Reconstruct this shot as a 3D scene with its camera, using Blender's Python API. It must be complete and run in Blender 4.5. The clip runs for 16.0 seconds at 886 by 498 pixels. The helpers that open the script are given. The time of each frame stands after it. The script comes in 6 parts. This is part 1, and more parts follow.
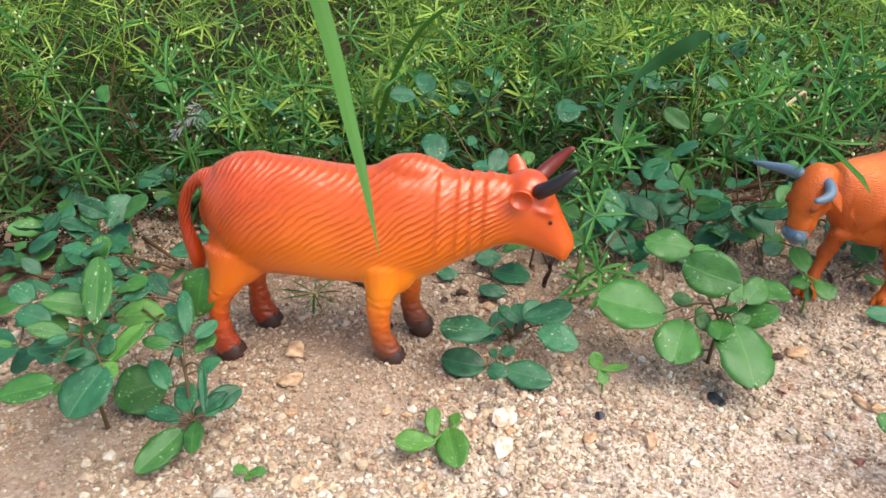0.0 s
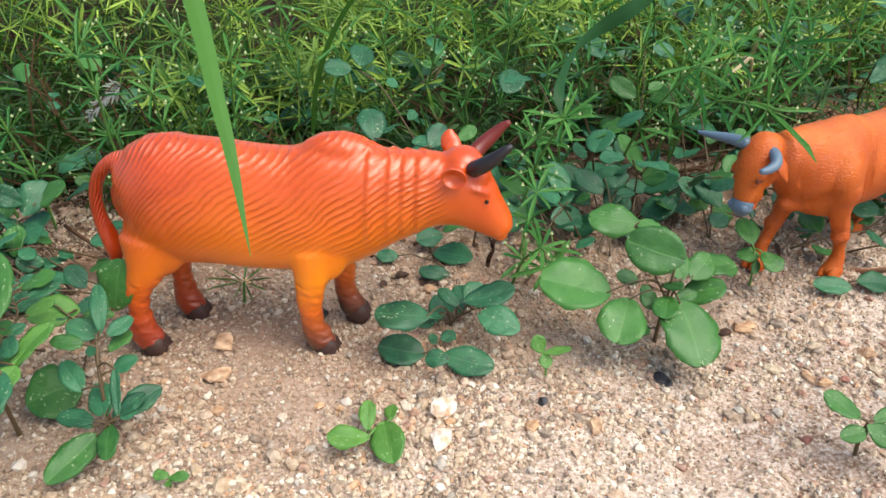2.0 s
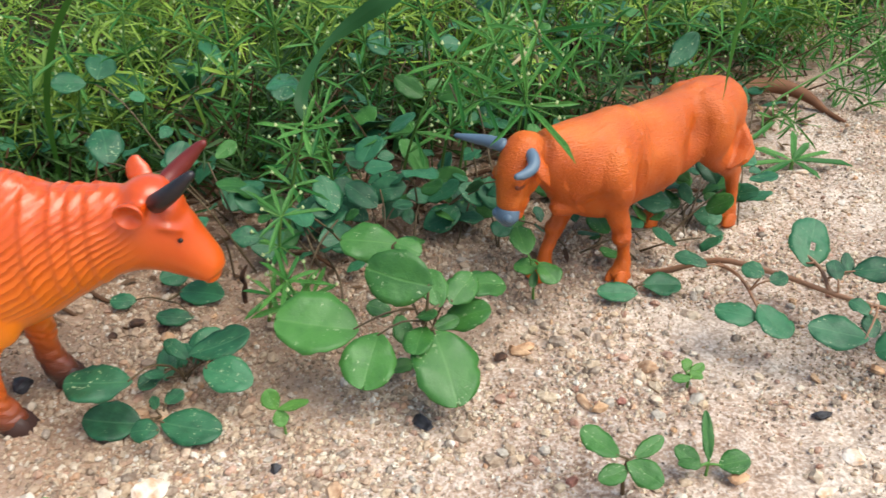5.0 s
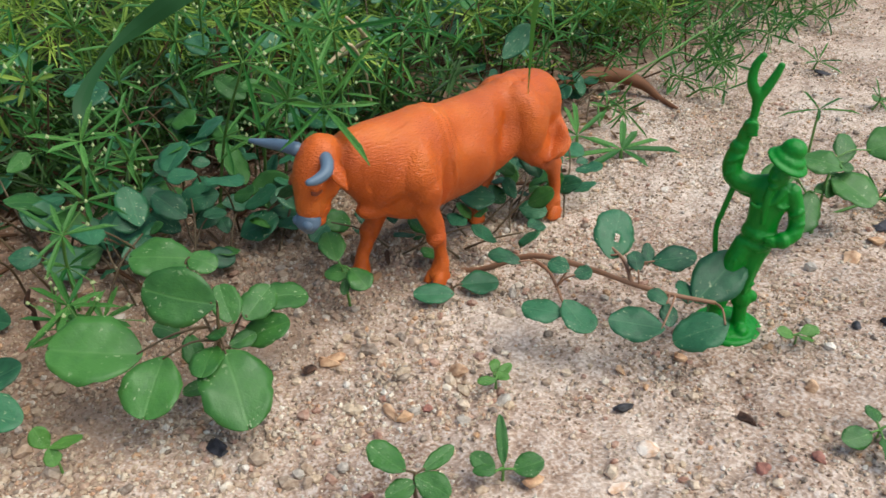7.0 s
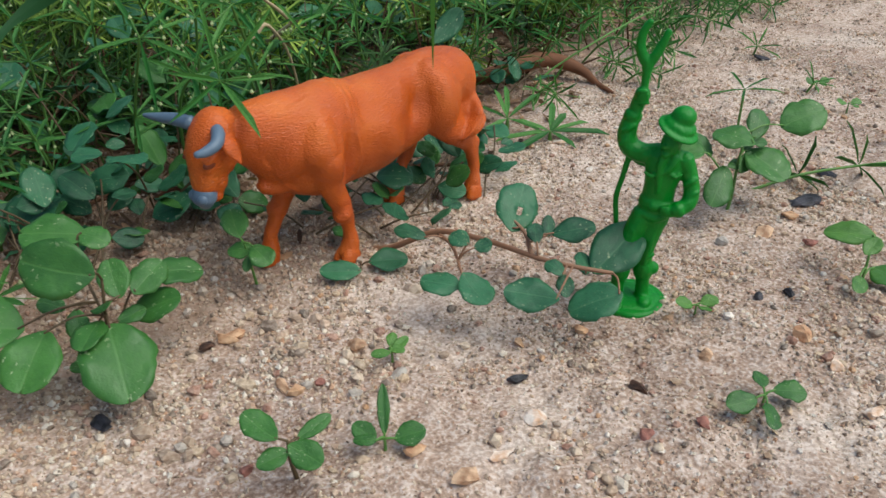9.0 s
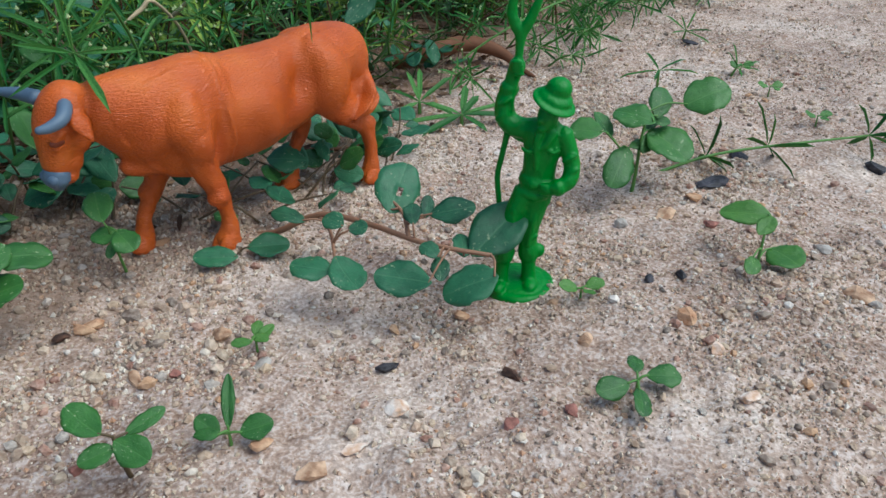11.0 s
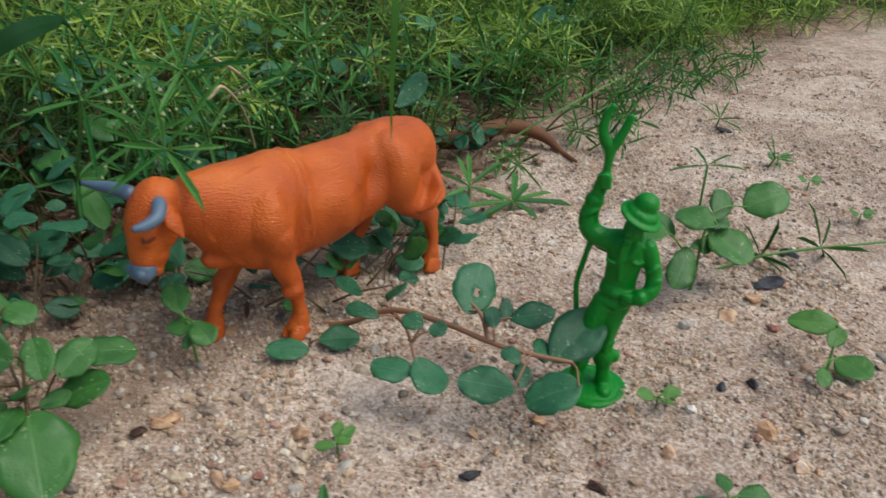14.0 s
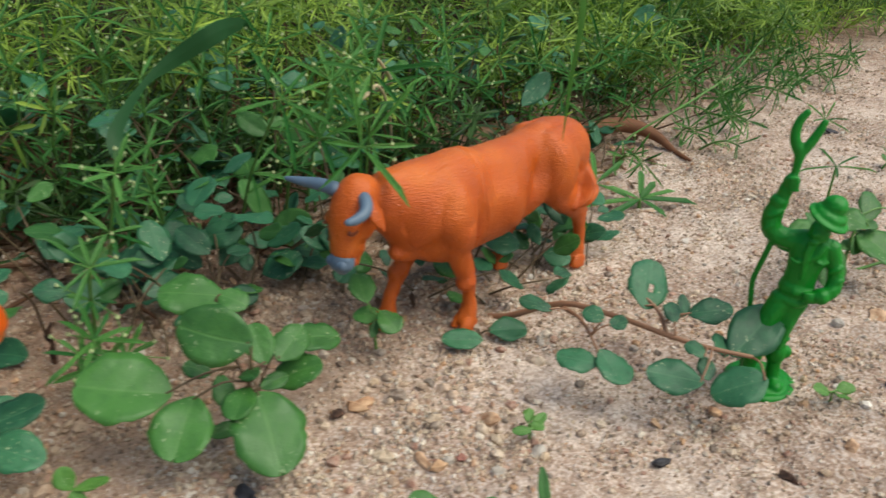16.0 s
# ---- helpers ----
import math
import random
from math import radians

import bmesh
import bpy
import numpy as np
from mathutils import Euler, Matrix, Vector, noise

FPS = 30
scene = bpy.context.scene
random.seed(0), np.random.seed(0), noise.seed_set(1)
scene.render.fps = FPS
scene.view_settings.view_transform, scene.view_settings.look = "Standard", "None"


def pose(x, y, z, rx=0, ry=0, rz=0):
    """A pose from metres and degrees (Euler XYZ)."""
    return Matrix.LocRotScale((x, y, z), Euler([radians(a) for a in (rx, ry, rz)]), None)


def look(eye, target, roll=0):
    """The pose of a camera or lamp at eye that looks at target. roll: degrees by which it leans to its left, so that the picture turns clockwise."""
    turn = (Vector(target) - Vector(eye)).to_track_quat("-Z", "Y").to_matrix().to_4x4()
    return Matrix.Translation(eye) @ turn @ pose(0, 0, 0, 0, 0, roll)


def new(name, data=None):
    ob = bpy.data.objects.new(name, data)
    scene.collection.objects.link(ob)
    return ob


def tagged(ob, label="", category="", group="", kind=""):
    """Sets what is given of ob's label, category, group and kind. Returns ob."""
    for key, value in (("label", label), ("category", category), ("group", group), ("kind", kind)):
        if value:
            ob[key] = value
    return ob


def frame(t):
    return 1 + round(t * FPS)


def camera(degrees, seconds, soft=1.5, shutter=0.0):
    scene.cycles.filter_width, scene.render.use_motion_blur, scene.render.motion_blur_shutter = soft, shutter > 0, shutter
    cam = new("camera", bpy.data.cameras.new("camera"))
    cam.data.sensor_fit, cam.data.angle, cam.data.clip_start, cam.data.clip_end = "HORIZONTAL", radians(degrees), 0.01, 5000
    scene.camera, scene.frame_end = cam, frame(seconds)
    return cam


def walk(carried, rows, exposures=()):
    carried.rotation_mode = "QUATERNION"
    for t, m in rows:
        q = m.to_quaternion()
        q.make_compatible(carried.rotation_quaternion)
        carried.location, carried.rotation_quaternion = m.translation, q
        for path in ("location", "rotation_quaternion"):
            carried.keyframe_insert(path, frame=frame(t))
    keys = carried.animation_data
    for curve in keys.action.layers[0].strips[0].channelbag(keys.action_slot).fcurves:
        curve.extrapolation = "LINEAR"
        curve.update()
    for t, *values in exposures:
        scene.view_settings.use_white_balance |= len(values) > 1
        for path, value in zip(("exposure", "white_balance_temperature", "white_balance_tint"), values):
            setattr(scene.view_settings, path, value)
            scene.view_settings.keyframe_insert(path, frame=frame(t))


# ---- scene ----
cam = camera(59.0, 16.0, 1.5, 0.4)
# eyes and targets in decimetres
PATH = [
    (0, (0.171, 0.164, 1.518), (0.101, 1.929, 0.58), -1.0),
    (0.5, (0.217, 0.209, 1.518), (0.169, 1.968, 0.567), -0.9),
    (1, (0.247, 0.229, 1.511), (0.226, 1.982, 0.547), -0.9),
    (1.5, (0.253, 0.248, 1.506), (0.247, 1.99, 0.522), -1.2),
    (2, (0.253, 0.286, 1.483), (0.277, 2.017, 0.482), -1.1),
    (2.5, (0.288, 0.339, 1.452), (0.354, 2.057, 0.431), -0.8),
    (3, (0.356, 0.404, 1.438), (0.464, 2.112, 0.403), -0.8),
    (3.2, (0.398, 0.426, 1.443), (0.52, 2.133, 0.407), -1.0),
    (5.3, (0.786, 0.6, 1.373), (1.102, 2.296, 0.362), -1.4),
    (5.5, (0.818, 0.62, 1.365), (1.163, 2.308, 0.348), -1.2),
    (6, (0.906, 0.647, 1.372), (1.307, 2.318, 0.349), -1.1),
    (6.5, (0.964, 0.628, 1.37), (1.425, 2.281, 0.343), -0.9),
    (7, (1.041, 0.592, 1.378), (1.541, 2.229, 0.343), -0.7),
    (7.5, (1.078, 0.553, 1.392), (1.599, 2.185, 0.359), -0.7),
    (8, (1.105, 0.499, 1.373), (1.627, 2.131, 0.342), -0.9),
    (8.5, (1.173, 0.487, 1.345), (1.695, 2.119, 0.314), -0.9),
    (9, (1.265, 0.492, 1.296), (1.794, 2.125, 0.268), -0.8),
    (9.5, (1.333, 0.482, 1.273), (1.873, 2.108, 0.241), -0.5),
    (10, (1.418, 0.452, 1.248), (1.973, 2.074, 0.216), -0.3),
    (10.2, (1.457, 0.463, 1.235), (2.017, 2.082, 0.202), -0.3),
    (12.3, (1.59, 0.491, 1.182), (2.229, 2.088, 0.161), 0.6),
    (12.5, (1.604, 0.498, 1.184), (2.247, 2.099, 0.171), 0.8),
    (13, (1.567, 0.542, 1.223), (2.212, 2.158, 0.236), 1.3),
    (13.5, (1.476, 0.58, 1.287), (2.114, 2.218, 0.333), 1.6),
    (14, (1.334, 0.604, 1.329), (1.964, 2.263, 0.407), 2.0),
    (14.5, (1.171, 0.629, 1.372), (1.784, 2.306, 0.469), 2.2),
    (15, (1.13, 0.616, 1.339), (1.728, 2.302, 0.445), 2.3),
    (15.5, (1.118, 0.636, 1.302), (1.701, 2.325, 0.404), 2.4),
    (16, (0.909, 0.661, 1.367), (1.47, 2.335, 0.427), 1.9),
]
walk(cam, [(t, look(Vector(eye) * 0.1, Vector(target) * 0.1, roll)) for t, eye, target, roll in PATH],
     [(0.0, 0.74, 6300, 2), (3.0, 0.62, 6300, 2), (5.5, 0.6, 6200, 0), (7.0, 0.21, 6150, 1), (9.0, -0.02, 6050, 1), (12.5, -0.15, 5150, -2), (14.0, -0.18, 6100, 1), (15.0, -0.16, 6350, 1), (16.0, 0.1, 6450, 0)])

# ---- world and light: bright overcast sky ----
world = bpy.data.worlds.new("sky")
scene.world = world
world.use_nodes = True
SUN_UP, SUN_TURN = 60.0, 124.0
nt = world.node_tree
sky = nt.nodes.new("ShaderNodeTexSky")
sky.sky_type, sky.sun_disc = "NISHITA", False
sky.sun_elevation, sky.sun_rotation = radians(SUN_UP), radians(SUN_TURN)
sky.air_density, sky.dust_density = 1.0, 4.0
nt.links.new(sky.outputs[0], nt.nodes["Background"].inputs[0])
nt.nodes["Background"].inputs[1].default_value = 0.135
sun = new("sun", bpy.data.lights.new("sun", "SUN"))
sun.data.energy, sun.data.angle, sun.data.color = 2.0, radians(55), (1.0, 0.94, 0.85)
sun_way = Vector((math.sin(radians(SUN_TURN)) * math.cos(radians(SUN_UP)), math.cos(radians(SUN_TURN)) * math.cos(radians(SUN_UP)), math.sin(radians(SUN_UP))))
sun.matrix_world = look(sun_way * 3, (0, 0, 0))


# ---- materials ----
def rgb(r, g, b):
    return tuple(((c / 255 + 0.055) / 1.055) ** 2.4 if c > 10 else c / 3294 for c in (r, g, b)) + (1,)


class Mat:
    """A node material with short calls for its nodes."""

    def __init__(self, name, rough=0.6, spec=0.5):
        self.m = bpy.data.materials.new(name)
        self.m.use_nodes = True
        self.t = self.m.node_tree
        self.p = self.t.nodes["Principled BSDF"]
        self.p.inputs["Roughness"].default_value = rough
        self.p.inputs["Specular IOR Level"].default_value = spec

    def node(self, kind, **values):
        n = self.t.nodes.new("ShaderNode" + kind)
        for k, v in values.items():
            n.inputs[k.replace("_", " ")].default_value = v
        return n

    def link(self, a, b):
        self.t.links.new(a, b)

    def coords(self, which="Object"):
        return self.node("TexCoord").outputs[which]

    def noise(self, scale, detail=3.0, vec=None, rough=0.55):
        n = self.node("TexNoise", Scale=scale, Detail=detail, Roughness=rough)
        self.link(vec or self.coords(), n.inputs["Vector"])
        return n.outputs["Fac"]

    def ramp(self, fac, stops):
        n = self.node("ValToRGB")
        e = n.color_ramp.elements
        while len(e) < len(stops):
            e.new(0.5)
        for el, (at, col) in zip(e, stops):
            el.position, el.color = at, col
        self.link(fac, n.inputs[0])
        return n.outputs[0]

    def steps(self, fac, colours):
        """One of the colours for each value, with no blending."""
        out = self.ramp(fac, [(k / len(colours), rgb(*c)) for k, c in enumerate(colours)])
        out.node.color_ramp.interpolation = "CONSTANT"
        return out

    def mix(self, fac, a, b, kind="MIX"):
        n = self.t.nodes.new("ShaderNodeMix")
        n.data_type, n.blend_type = "RGBA", kind
        for v, i in ((fac, 0), (a, 6), (b, 7)):
            if isinstance(v, (float, int, tuple)):
                n.inputs[i].default_value = v
            else:
                self.link(v, n.inputs[i])
        return n.outputs[2]

    def math(self, op, a, b=0.0):
        n = self.t.nodes.new("ShaderNodeMath")
        n.operation = op
        for v, i in ((a, 0), (b, 1)):
            if isinstance(v, (float, int)):
                n.inputs[i].default_value = v
            else:
                self.link(v, n.inputs[i])
        return n.outputs[0]

    def colour(self, out):
        self.link(out, self.p.inputs["Base Color"])

    def bump(self, height, distance, strength=1.0, before=None):
        n = self.node("Bump", Strength=strength, Distance=distance)
        self.link(height, n.inputs["Height"])
        if before:
            self.link(before, n.inputs["Normal"])
        self.link(n.outputs[0], self.p.inputs["Normal"])
        return n.outputs[0]


def near_bank(m):
    """1 round the bank of weeds, 0 out on the open ground."""
    gap = m.node("VectorMath")
    gap.operation = "DISTANCE"
    m.link(m.coords(), gap.inputs[0])
    gap.inputs[1].default_value = (0.1, 0.5, 0.0)
    far = m.math("ADD", m.math("MULTIPLY", gap.outputs["Value"], 0.5), m.math("MULTIPLY", m.noise(5.0, 4.0), 0.16))
    return m.ramp(far, [(0.48, (1, 1, 1, 1)), (0.72, (0, 0, 0, 1))])


def brown_zone(m, colour, amount):
    """Crumbly brown earth round the roots of the weeds and where the cow stands, fading into pale sand."""
    sep = m.node("SeparateXYZ")
    m.link(m.coords(), sep.inputs[0])
    far = m.math("SUBTRACT", sep.outputs[1], m.math("MULTIPLY", sep.outputs[0], 0.37))
    far = m.math("SUBTRACT", far, m.math("MULTIPLY", m.math("MAXIMUM", m.math("SUBTRACT", sep.outputs[0], 0.13), 0.0), 0.6))
    far = m.math("ADD", far, m.math("MULTIPLY", m.noise(38.0, 4.0), 0.09))
    zone = m.ramp(far, [(0.212, (0, 0, 0, 1)), (0.252, (1, 1, 1, 1))])
    return m.mix(m.math("MULTIPLY", m.math("MULTIPLY", zone, amount), near_bank(m)), colour, rgb(138, 110, 88))


def sand_material():
    m = Mat("sandy_soil", 0.95, 0.06)
    big = m.noise(19.0, 5.0)
    mid = m.noise(160.0, 5.0)
    fine = m.noise(900.0, 3.0)
    base = m.ramp(big, [(0.34, rgb(122, 92, 74)), (0.5, rgb(186, 158, 138)), (0.66, rgb(220, 202, 186))])
    grit = m.ramp(mid, [(0.34, rgb(74, 54, 44)), (0.48, rgb(172, 146, 128)), (0.64, rgb(230, 213, 201))])
    c = m.mix(0.4, base, grit)
    speck = m.ramp(fine, [(0.34, rgb(66, 50, 42)), (0.5, rgb(188, 165, 148)), (0.62, rgb(246, 238, 231))])
    c = brown_zone(m, m.mix(0.34, c, speck), 0.68)
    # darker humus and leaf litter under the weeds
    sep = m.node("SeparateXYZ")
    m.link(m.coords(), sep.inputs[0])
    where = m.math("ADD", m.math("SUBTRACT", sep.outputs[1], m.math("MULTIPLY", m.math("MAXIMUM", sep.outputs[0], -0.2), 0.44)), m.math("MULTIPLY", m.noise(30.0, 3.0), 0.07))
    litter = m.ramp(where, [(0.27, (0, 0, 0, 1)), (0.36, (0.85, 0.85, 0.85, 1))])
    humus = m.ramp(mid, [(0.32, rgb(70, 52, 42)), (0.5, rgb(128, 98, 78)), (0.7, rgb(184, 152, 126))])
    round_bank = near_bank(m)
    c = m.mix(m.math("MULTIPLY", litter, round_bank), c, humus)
    # shade under the thick growth, painted into the soil as near-black
    bank_shade = m.ramp(where, [(0.365, (0, 0, 0, 1)), (0.41, (1, 1, 1, 1))])
    m.colour(m.mix(m.math("MULTIPLY", bank_shade, round_bank), c, m.ramp(mid, [(0.32, rgb(18, 16, 11)), (0.5, rgb(38, 32, 22)), (0.7, rgb(78, 62, 46))])))
    b = m.bump(mid, 0.0016, 0.9)
    m.bump(fine, 0.0006, 0.9, b)
    return m.m


def pebble_material(by_island, crumbs=False):
    m = Mat("crumbs" if crumbs else "pebbles" if by_island else "stones", 0.85, 0.3)
    if by_island:
        r = m.node("NewGeometry").outputs["Random Per Island"]
    else:
        r = m.node("ObjectInfo").outputs["Random"]
    # quartz, tan and pink grit, rust and brick-red bits, grey and black grains
    c = m.steps(r, [(226, 214, 196), (192, 170, 142), (166, 140, 114), (206, 184, 160), (182, 150, 124), (198, 172, 140), (176, 128, 108), (150, 128, 108), (238, 230, 220), (196, 146, 98), (212, 192, 168), (142, 92, 76), (168, 162, 154), (204, 176, 152), (120, 104, 92), (186, 160, 132), (82, 74, 70)])
    if crumbs:
        # mostly the colour of the soil, with a few pale and dark grains
        c = m.steps(r, [(208, 188, 162), (172, 148, 124), (200, 180, 156), (148, 122, 100), (222, 206, 184), (190, 168, 142), (178, 142, 118), (246, 240, 228), (192, 170, 144), (112, 90, 76), (218, 200, 176), (168, 144, 120), (198, 148, 110), (186, 162, 138), (66, 56, 50), (236, 226, 208)])
    n = m.noise(700.0 if by_island else 2.0, 4.0)
    c = m.mix(0.12, c, rgb(194, 168, 146))
    c2 = m.mix(0.3, c, m.ramp(n, [(0.35, rgb(120, 95, 76)), (0.65, rgb(232, 216, 196))]))
    m.colour(brown_zone(m, c2, 0.38) if by_island else c2)
    m.bump(n, 0.0005, 0.8)
    return m.m


def stone_material(name, light, dark, rough=0.8):
    m = Mat(name, rough, 0.35)
    n = m.noise(240.0, 5.0)
    m.colour(m.ramp(n, [(0.36, dark), (0.58, light)]))
    m.bump(m.noise(600.0, 4.0), 0.0005, 0.9)
    return m.m


def leaf_material(name, dark, light, back, vein=0.16, blotch=True):
    """A broad leaf: midrib and side veins from its own length and width, pale specks, a paler underside tint by random."""
    m = Mat(name, 0.4, 0.5)
    rnd = m.node("ObjectInfo").outputs["Random"]
    # each leaf is one unit long in its own space, so the pattern is moved on from leaf to leaf
    place = m.node("VectorMath")
    place.operation = "ADD"
    m.link(m.coords(), place.inputs[0])
    m.link(m.math("MULTIPLY", rnd, 40.0), place.inputs[1])
    own = place.outputs[0]
    m.link(m.ramp(m.noise(4.0, 3.0, own), [(0.3, (0.42, 0.42, 0.42, 1)), (0.7, (0.62, 0.62, 0.62, 1))]), m.p.inputs["Roughness"])
    uv = m.node("UVMap").outputs[0]
    sep = m.node("SeparateXYZ")
    m.link(uv, sep.inputs[0])
    across = m.math("ABSOLUTE", m.math("SUBTRACT", sep.outputs[1], 0.5))
    mid = m.ramp(across, [(0.0, (1, 1, 1, 1)), (0.010, (0.8, 0.8, 0.8, 1)), (0.03, (0, 0, 0, 1))])
    wander = m.math("MULTIPLY", m.noise(3.0, 2.0, own), 0.9)
    slant = m.math("ADD", m.math("SUBTRACT", m.math("MULTIPLY", sep.outputs[0], 5.0), m.math("MULTIPLY", across, 5.0)), wander)
    side = m.ramp(m.math("PINGPONG", slant, 0.5), [(0.0, (0.3, 0.3, 0.3, 1)), (0.05, (0, 0, 0, 1))])
    veins = m.mix(1.0, mid, side, "LIGHTEN")
    body = m.mix(rnd, dark, light)
    big = m.noise(2.2, 3.0, own)
    body = m.mix(m.ramp(big, [(0.35, (0, 0, 0, 1)), (0.7, (0.7, 0.7, 0.7, 1))]), body, light)
    # dull, dusty patches and a mottled grain
    body = m.mix(m.ramp(m.noise(6.0, 4.0, own, 0.7), [(0.45, (0, 0, 0, 1)), (0.75, (0.45, 0.45, 0.45, 1))]), body, dark)
    body = m.mix(m.math("MULTIPLY", veins, vein), body, back)
    if blotch:
        # feeding marks: a few pale flecks in loose groups
        spots = m.ramp(m.noise(11.0, 2.5, own, 0.65), [(0.63, (0, 0, 0, 1)), (0.665, (1, 1, 1, 1))])
        few = m.ramp(m.noise(1.7, 1.0, own), [(0.46, (0, 0, 0, 1)), (0.6, (1, 1, 1, 1))])
        body = m.mix(m.math("MULTIPLY", m.math("MULTIPLY", spots, few), 0.7), body, rgb(190, 204, 160))
    m.colour(body)
    m.bump(m.math("SUBTRACT", m.math("MULTIPLY", m.noise(7.0, 4.0, own, 0.65), 1.6), m.math("MULTIPLY", veins, 0.35)), 0.0005, 0.4)
    m.p.inputs["Coat Weight"].default_value = 0.24
    m.p.inputs["Coat Roughness"].default_value = 0.32
    tr = m.node("BsdfTranslucent")
    m.link(m.mix(1.0, body, rgb(205, 235, 90), "MULTIPLY"), tr.inputs[0])
    mx = m.node("MixShader", Fac=0.28)
    m.link(m.p.outputs[0], mx.inputs[1])
    m.link(tr.outputs[0], mx.inputs[2])
    m.link(mx.outputs[0], m.t.nodes["Material Output"].inputs[0])
    return m.m


def blade_material(name, dark, light, by_island=True):
    """Narrow leaves and grass: colour varies from leaf to leaf."""
    m = Mat(name, 0.5, 0.3)
    r = m.node("NewGeometry").outputs["Random Per Island"] if by_island else m.node("ObjectInfo").outputs["Random"]
    c = m.mix(r, dark, light)
    c = m.mix(m.ramp(m.noise(22.0, 3.0), [(0.38, (0, 0, 0, 1)), (0.66, (0.8, 0.8, 0.8, 1))]), c, dark)
    m.colour(c)
    tr = m.node("BsdfTranslucent")
    m.link(m.mix(1.0, c, rgb(220, 240, 140), "MULTIPLY"), tr.inputs[0])
    mx = m.node("MixShader", Fac=0.35)
    m.link(m.p.outputs[0], mx.inputs[1])
    m.link(tr.outputs[0], mx.inputs[2])
    m.link(mx.outputs[0], m.t.nodes["Material Output"].inputs[0])
    return m.m


def plain(name, col, rough=0.6, spec=0.5, grain=300.0, amount=0.25, dist=0.0002):
    m = Mat(name, rough, spec)
    n = m.noise(grain, 3.0)
    m.colour(m.mix(m.math("MULTIPLY", n, amount), col, tuple(c * 0.45 for c in col[:3]) + (1,)))
    m.bump(n, dist, 0.6)
    return m.m


def cow_material():
    """Glossy orange vinyl with sprayed red back, brown fetlocks and moulded wavy hair."""
    m = Mat("orange_vinyl", 0.34, 0.55)
    pos = m.coords()
    sep = m.node("SeparateXYZ")
    m.link(pos, sep.inputs[0])
    px, pz = sep.outputs[0], sep.outputs[2]
    z = m.math("ADD", m.math("MULTIPLY", pz, 1 / 0.075), m.math("MULTIPLY", m.math("SUBTRACT", m.noise(26.0, 2.0), 0.5), 0.2))
    body = m.ramp(z, [(0.05, rgb(66, 40, 34)), (0.12, rgb(132, 62, 32)), (0.22, rgb(212, 98, 14)), (0.36, rgb(255, 142, 0)), (0.47, rgb(248, 128, 2)), (0.59, rgb(230, 104, 4)), (0.72, rgb(208, 82, 8)), (0.9, rgb(198, 74, 14))])
    # the head, the tail and the far ends of the toy are sprayed red
    head = m.ramp(px, [(0.054, (0, 0, 0, 1)), (0.070, (0.6, 0.6, 0.6, 1))])
    tail = m.ramp(m.math("MULTIPLY", px, -1.0), [(0.0, (0, 0, 0, 1)), (0.014, (0.35, 0.35, 0.35, 1)), (0.032, (0.55, 0.55, 0.55, 1)), (0.037, (1, 1, 1, 1))])
    body = m.mix(m.mix(1.0, head, tail, "LIGHTEN"), body, rgb(188, 60, 14))
    m.colour(body)
    # hair: grooves that run up along the flank, steeper on the rump, fading on the belly and the face
    back = m.math("MINIMUM", m.math("ADD", px, 0.012), 0.0)
    run = m.math("SUBTRACT", m.math("MULTIPLY", px, 0.62), m.math("MULTIPLY", m.math("MULTIPLY", back, back), 33.0))
    sway = m.math("MULTIPLY", m.math("SUBTRACT", m.noise(48.0, 1.0), 0.5), 0.0085)
    jitter = m.math("MULTIPLY", m.math("SUBTRACT", m.noise(420.0, 1.0), 0.5), 0.0010)
    phase = m.math("ADD", m.math("ADD", m.math("SUBTRACT", pz, run), sway), jitter)
    wave = m.math("SUBTRACT", 1.0, m.math("ABSOLUTE", m.math("SINE", m.math("MULTIPLY", phase, math.pi / 0.00205))))
    broken = m.ramp(m.noise(170.0, 1.0), [(0.36, (0.5, 0.5, 0.5, 1)), (0.56, (1, 1, 1, 1))])
    upper = m.ramp(z, [(0.06, (0.0, 0.0, 0.0, 1)), (0.20, (0.15, 0.15, 0.15, 1)), (0.44, (0.0, 0.0, 0.0, 1)), (0.54, (0.5, 0.5, 0.5, 1)), (0.64, (1, 1, 1, 1)), (0.86, (0.9, 0.9, 0.9, 1)), (0.95, (0.3, 0.3, 0.3, 1))])
    face = m.ramp(px, [(0.054, (1, 1, 1, 1)), (0.062, (0.0, 0.0, 0.0, 1))])
    h = m.math("MULTIPLY", m.math("MULTIPLY", m.math("MULTIPLY", wave, upper), face), broken)
    b = m.bump(h, 0.0006, 0.8)
    # creased skin on the legs
    st = m.node("Mapping")
    st.inputs["Rotation"].default_value = (0, radians(28), 0)
    st.inputs["Scale"].default_value = (0.4, 0.4, 1.5)
    m.link(pos, st.inputs["Vector"])
    legs = m.ramp(z, [(0.24, (1, 1, 1, 1)), (0.38, (0.04, 0.04, 0.04, 1))])
    b = m.bump(m.math("MULTIPLY", m.noise(560.0, 2.0, st.outputs[0]), legs), 0.0006, 0.8, b)
    m.bump(m.noise(700.0, 2.0), 0.00010, 0.5, b)
    m.p.inputs["Coat Weight"].default_value = 0.5
    m.p.inputs["Coat Roughness"].default_value = 0.2
    m.p.inputs["Subsurface Weight"].default_value = 0.12
    m.p.inputs["Subsurface Radius"].default_value = (1.0, 0.35, 0.1)
    m.p.inputs["Subsurface Scale"].default_value = 0.003
    return m.m


